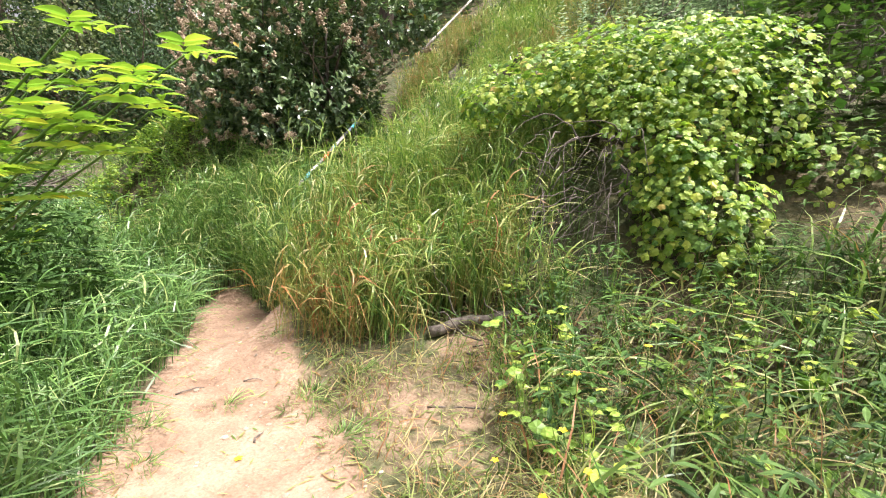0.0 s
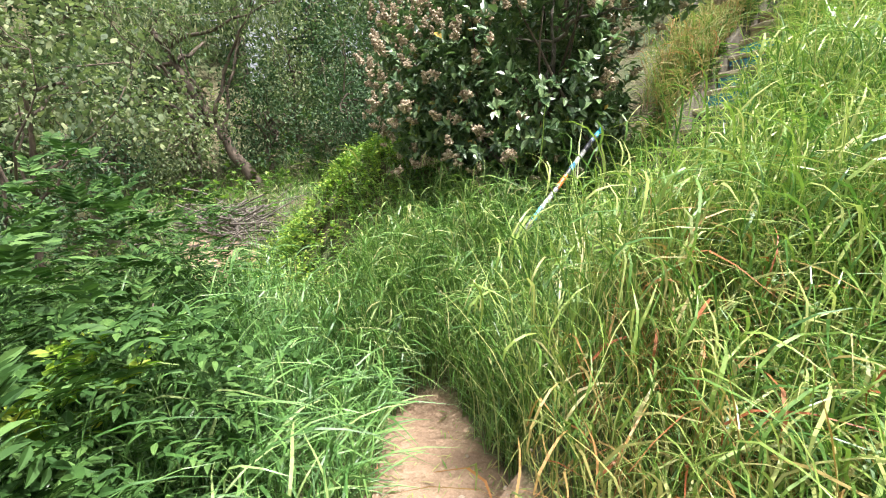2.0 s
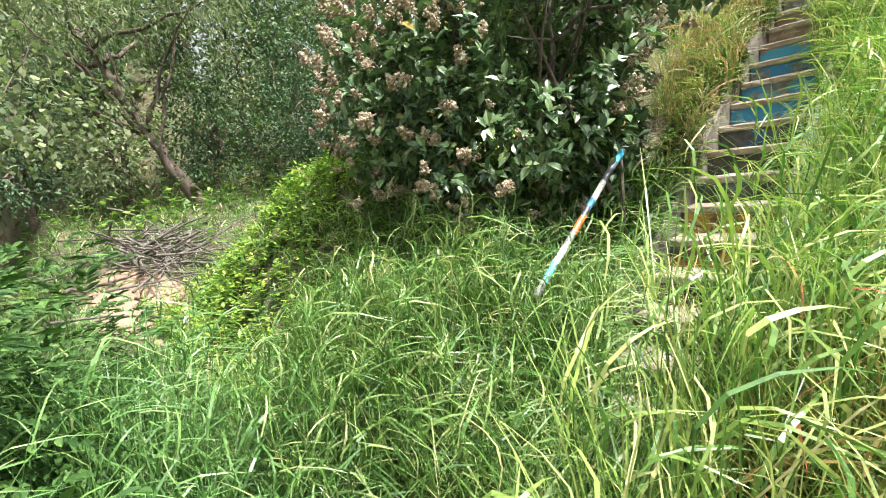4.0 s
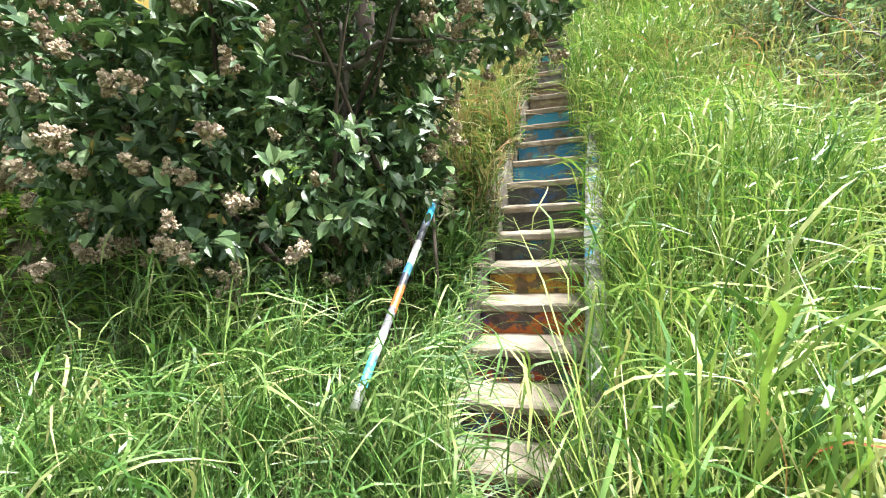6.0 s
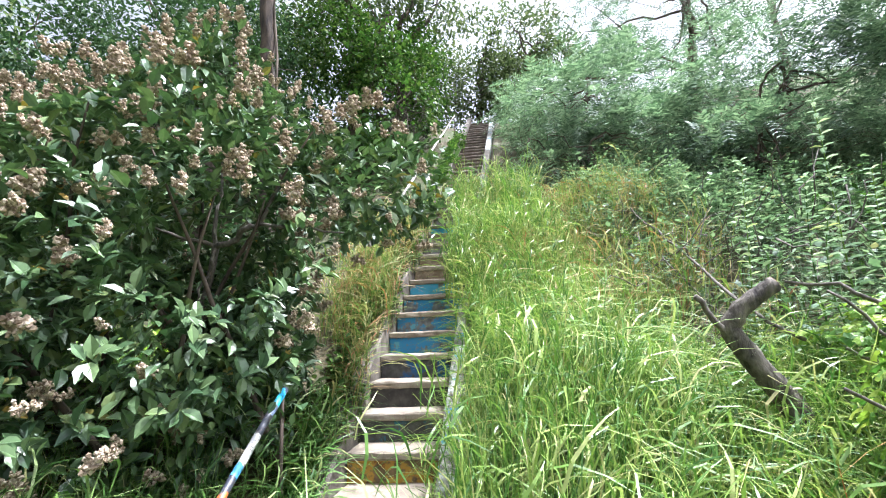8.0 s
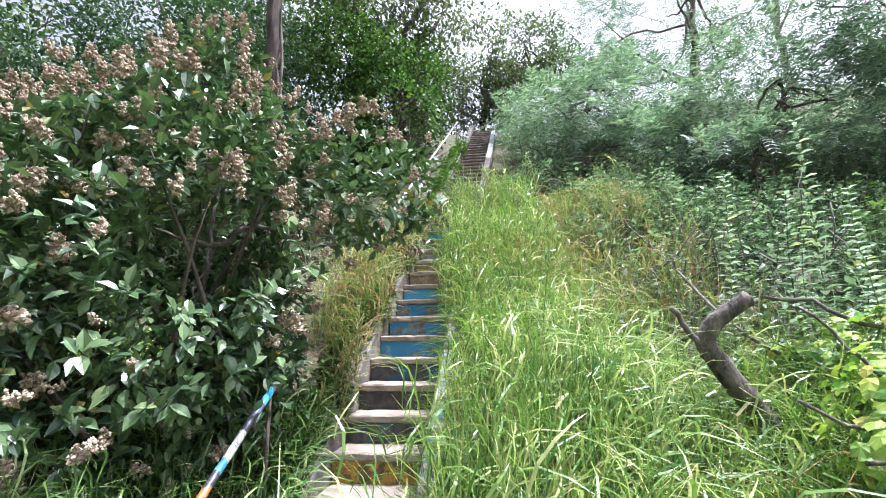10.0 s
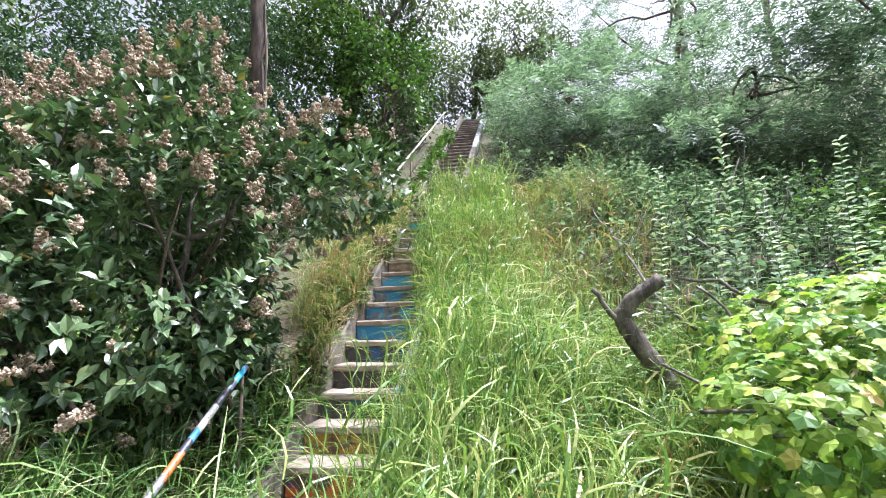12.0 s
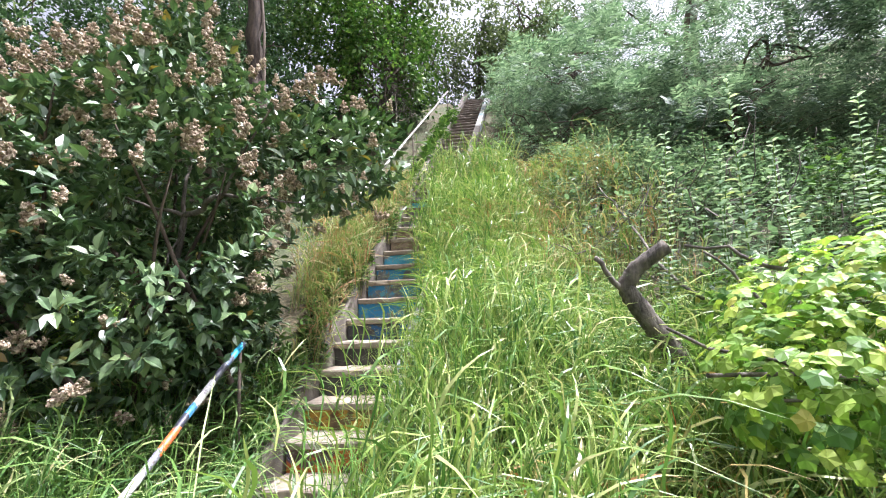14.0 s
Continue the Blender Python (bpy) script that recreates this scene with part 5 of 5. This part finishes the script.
def elder(x, y, ends, label, first):
    z = float(G(x, y))
    top = thing("elder", label, "shrub", (x, y, z))
    P, D = [], []
    for e in ends:
        L = wander((x + rng.normal(0, 0.1), y + rng.normal(0, 0.1), z), e, 12, -0.12, 0.01)
        child("stem", mesh_np("stem", *tube(L, np.linspace(0.007, 0.0025, 12), 7), HERB, True), top)
        for i in range(first, 12):
            for sgn in (-1, 1):
                P.append(L[i])
                t = L[i] - L[i - 1]
                D.append(np.array([t[1] * sgn, -t[0] * sgn, 0.02]) + 0.6 * t + rng.normal(0, 0.02, 3))
    P, D = np.array(P), np.array(D)
    child("leaves", mesh_np("leaves", *sprays(P, D, 4, rng.uniform(0.07, 0.11, len(P)), (0.045, 0.072), ELDER_LEAF), ELDER), top, kind="stuff")


elder(-2.7, -0.2, [(-1.1, 0.75, 0.97), (-1.2, 0.64, 0.9), (-1.3, 0.6, 1.03), (-1.5, 0.68, 0.98), (-1.55, 0.58, 0.84), (-1.6, 0.48, 1.06), (-1.75, 0.66, 0.94), (-1.9, 0.5, 0.85), (-1.18, 0.69, 0.84), (-1.25, 0.7, 0.93), (-1.4, 0.66, 0.9), (-1.42, 0.62, 0.8)], "young elder with yellow-green leaves on long arching stems", 9)
elder(-4.0, 0.75, [(-3.75, 1.0, 0.3), (-3.9, 1.1, 0.42), (-4.1, 1.2, 0.4), (-4.0, 1.35, 0.3)], "low elder sapling with light green leaves among nettles", 6)


def bank_bush():
    base = (-4.4, 0.8, float(G(-4.4, 0.8)))
    top = thing("bush", "lush dark green bush with feathered leaves on the trail bank", "bush", base)
    blobs = [((-4.2, 0.75, 0.15), (0.75, 0.6, 0.75)), ((-5.3, 1.15, 0.3), (1.0, 0.75, 0.95)), ((-3.55, 0.45, -0.1), (0.5, 0.4, 0.5)), ((-6.4, 1.7, 0.2), (0.9, 0.7, 0.8)), ((-4.4, 0.1, 0.3), (0.9, 0.6, 0.9)), ((-3.3, 0.8, -0.15), (0.45, 0.35, 0.5)), ((-3.9, 1.25, 0.0), (0.5, 0.35, 0.55))]
    p, o = in_blobs(2300, blobs, 0.6)
    ok = p[:, 2] > -0.6
    p, o = p[ok], o[ok] + rng.normal(0, 0.5, (int(ok.sum()), 3))
    child("leaves", mesh_np("leaves", *sprays(p, o, 5, rng.uniform(0.12, 0.22, len(p)), (0.05, 0.085), ELDER_LEAF), NETTLE), top, kind="stuff")
    for _ in range(14):
        q, _o = in_blobs(1, blobs, 0.7)
        a = (q[0][0] * 0.6 - 1.76, q[0][1] * 0.6 + 0.32, -0.7)
        child("stem", mesh_np("stem", *tube(wander(a, q[0], 9, 0, 0.02), np.linspace(0.013, 0.004, 9), 6), PALE_BARK, True), top)


bank_bush()


def wildflowers():
    spots = [(-0.35, 1.62, 0.55), (-0.3, 1.45, 0.42), (-0.68, 1.62, 0.32), (-0.24, 1.38, 0.3), (-0.62, 1.42, 0.2), (-0.38, 1.36, 0.2), (-0.2, 1.9, 0.5)]
    for x, y, h in spots:
        z = float(G(x, y))
        top = thing("wildflower", "thin-stemmed weed with small yellow flowers", "flower", (x, y, z), "yellow wildflowers")
        P = wander((x, y, z - 0.02), (x + rng.normal(0, 0.04), y + rng.normal(0, 0.04), z + h), 7, 0, 0.012)
        child("stem", mesh_np("stem", *tube(P, np.linspace(0.004, 0.002, 7), 5), HERB, True), top)
        a = np.arange(5) * 1.257
        d = np.stack([np.cos(a), np.sin(a), np.full(5, 0.4)], axis=1)
        child("petals", mesh_np("petals", *stamp(*ROUND, np.tile(P[-1], (5, 1)), frames_along(d), np.full(5, 0.018)), YELLOW), top)


wildflowers()


LOG = ((-1.55, 2.5, float(G(-1.55, 2.5)) + 0.04), (-0.72, 2.86, float(G(-0.72, 2.86)) + 0.04))


def dead_wood():
    P = wander((-1.35, 4.75, 1.35), (-1.32, 7.4, 2.72), 12, 0.05, 0.02)
    tagged(new("fallen_pole", mesh_np("fallen_pole", *tube(P, np.linspace(0.011, 0.007, 12), 7), TWIG, True)), "long thin grey pole lying in the undergrowth", "branch")
    P = wander((-0.55, 4.2, 1.1), (-1.45, 4.65, 1.62), 14, 0, 0.03)
    tagged(new("dead_branch", mesh_np("dead_branch", *tube(P, np.linspace(0.016, 0.007, 14), 7, 0.06), TWIG, True)), "crooked bare grey branch reaching out of the vine", "branch")
    P = wander(LOG[0], LOG[1], 10, 0, 0.012)
    tagged(new("fallen_log", mesh_np("fallen_log", *tube(P, np.linspace(0.036, 0.026, 10), 10, 0.1), TWIG, True)), "small grey fallen log beside the trail", "log")
    # brush pile in the valley
    pieces = []
    for _ in range(110):
        c = np.array([-11.2 + rng.normal(0, 0.9), 3.55 + rng.normal(0, 0.4), 0])
        c[2] = float(G(c[0], c[1])) + rng.uniform(0.02, 0.3)
        d = rng.normal(0, 1, 3) * (0.6, 0.6, 0.2)
        pieces.append(tube(wander(c - d, c + d, 6, 0, 0.05), np.linspace(0.02, 0.006, 6), 5))
    tagged(new("brush_pile", mesh_np("brush_pile", *join(pieces), TWIG, True)), "heap of grey dead branches on bare soil", "brush pile", kind="stuff")
    # tangle of twigs
    for name, label, c, s, n in (("dead_thicket", "tangle of brown dead twigs under the trees", (2.2, 5.3, 1.0), (1.8, 0.9, 0.9), 520), ("twig_tangle", "dark tangle of hanging dead twigs", (-4.7, 11.2, 5.9), (0.6, 0.5, 0.7), 260), ("bramble", "thin bare twigs strewn round the fallen log", (-1.0, 2.62, -0.42), (0.4, 0.22, 0.12), 28), ("dry_twigs", "dry brown stalks on the slope", (-0.9, 6.6, 1.9), (0.9, 1.2, 0.35), 150)):
        pieces = []
        for _ in range(n):
            p = np.array(c) + rng.normal(0, 0.5, 3) * np.array(s)
            p[2] = max(p[2], float(G(p[0], p[1])) + 0.02)
            d = rng.normal(0, 0.25 if n > 30 else 0.14, 3)
            pieces.append(tube(wander(p, p + d * 1.6, 6, 0, 0.04), np.linspace(0.006, 0.002, 6), 4))
        tagged(new(name, mesh_np(name, *join(pieces), TWIG, True)), label, "twigs", kind="stuff")


dead_wood()


def hanging_twigs():
    """Bare arching twigs that hang out of the vine's shaded side."""
    pieces = []
    for _ in range(60):
        a = np.array([rng.uniform(-1.0, -0.4), rng.uniform(3.1, 3.5), rng.uniform(0.1, 0.85)])
        b = a + np.array([rng.uniform(-0.5, 0.15), rng.uniform(-0.4, -0.05), rng.uniform(-0.65, 0.1)])
        b[2] = max(b[2], float(G(b[0], b[1])) + 0.03)
        r = rng.uniform(0.0025, 0.0065)
        pieces.append(tube(wander(a, b, 10, -0.09, 0.018), np.linspace(r, r * 0.5, 10), 5))
    tagged(new("hanging_twigs", mesh_np("hanging_twigs", *join(pieces), TWIG, True)), "bare grey arching twigs hanging out of the vine", "twigs", kind="stuff")


hanging_twigs()


def pebbles():
    bm = bmesh.new()
    bmesh.ops.create_icosphere(bm, subdivisions=1, radius=1)
    for v in bm.verts:
        v.co = Vector((v.co.x * 1.2, v.co.y, v.co.z * 0.6)) * (1 + random.uniform(-0.15, 0.15))
    me = bpy.data.meshes.new("pebble")
    bm.to_mesh(me)
    bm.free()
    me.materials.append(STONE)
    V = np.array([v.co[:] for v in me.vertices])
    F = np.array([p.vertices[:] for p in me.polygons])
    x, y = patch(2600, -3.6, 0.6, -0.4, 2.7, lambda x, y: (trail_gap(x, y) < 0.25) * 0.5)
    pos = np.stack([x, y, G(x, y) + 0.002], axis=1)
    a = rng.uniform(0, 6.28, len(x))
    d = np.stack([np.cos(a), np.sin(a), np.zeros(len(x))], axis=1)
    tagged(new("gravel", mesh_np("gravel", *stamp(V, F, pos, frames_along(d), rng.exponential(0.004, len(x)) + 0.002), STONE)), "small beige pebbles strewn on the trail", "gravel", kind="stuff")
    tagged(new("stone", me), "pale beige stone half sunk beside the trail", "stone")
    bpy.data.objects["stone"].matrix_basis = pose(-2.45, 0.78, float(G(-2.45, 0.78)) + 0.01, 0, 0, 40) @ Matrix.Scale(0.055, 4)


def trail_clutter():
    """Small tufts, twigs and a fallen petal on the bare trail."""
    for cx, cy, r, n in ((-1.95, 1.75, 0.14, 130), (-2.35, 1.5, 0.07, 40), (-1.5, 1.55, 0.12, 110), (-2.55, 1.15, 0.08, 45), (-1.75, 2.0, 0.1, 80), (-2.75, 2.2, 0.06, 30), (-2.2, 0.95, 0.08, 40)):
        a, q = rng.uniform(0, 6.28, n), r * np.sqrt(rng.uniform(0, 1, n))
        x, y = cx + np.cos(a) * q, cy + np.sin(a) * q
        roots = np.stack([x, y, G(x, y) - 0.01], axis=1)
        me = mesh_np("grass_tuft", *blade_mesh(roots, rng.uniform(0.05, 0.14, n), rng.uniform(0.003, 0.006, n), rng.uniform(0.6, 1.6, n), a, 0.2), GRASS)
        tagged(new("grass_tuft", me), "small green grass tuft growing on the bare trail", "grass", "grass tufts on the trail")
    for x, y, a, l in ((-2.5, 1.75, 0.4, 0.13), (-1.9, 1.35, 2.0, 0.1), (-2.75, 1.45, 1.0, 0.16), (-1.2, 1.9, 0.2, 0.35), (-0.9, 2.1, 2.9, 0.3)):
        b = (x + math.cos(a) * l, y + math.sin(a) * l)
        P = wander((x, y, float(G(x, y)) + 0.006), (b[0], b[1], float(G(*b)) + 0.008), 7, 0, 0.005)
        tagged(new("twig", mesh_np("twig", *tube(P, np.linspace(0.006, 0.002, 7), 6), TWIG, True)), "dry grey twig lying on the trail", "twig", "twigs on the trail")
    a = np.arange(5) * 1.257
    d = np.stack([np.cos(a), np.sin(a), np.full(5, 0.15)], axis=1)
    x, y = -1.85, 1.22
    tagged(new("fallen_flower", mesh_np("fallen_flower", *stamp(*ROUND, np.tile([x, y, float(G(x, y)) + 0.008], (5, 1)), frames_along(d), np.full(5, 0.022)), YELLOW)), "yellow flower fallen on the trail", "flower")


def straw_litter():
    """Broken straw and dead leaves lying flat, thickest along the edges of the trail."""
    x, y = patch(9000, -4.0, 0.9, -0.6, 3.0, lambda x, y: (trail_gap(x, y) < 0.75) * (0.06 + 0.94 * sm(-0.3, 0.05, trail_gap(x, y))) * clumpy(x, y, 4))
    a = rng.uniform(0, 6.28, len(x))
    d = np.stack([np.cos(a), np.sin(a), rng.normal(0, 0.08, len(x))], axis=1)
    pos = np.stack([x, y, G(x, y) + rng.uniform(0.004, 0.014, len(x))], axis=1)
    V, F = stamp(SLIM[0] * np.array([0.45, 1, 0.4]), SLIM[1], pos, frames_along(d), rng.uniform(0.025, 0.1, len(x)))
    tagged(new("straw_litter", mesh_np("straw_litter", V, F, GRASS_DRY)), "broken dry straw strewn along the trail's edges", "litter", kind="stuff")


pebbles()
trail_clutter()
straw_litter()
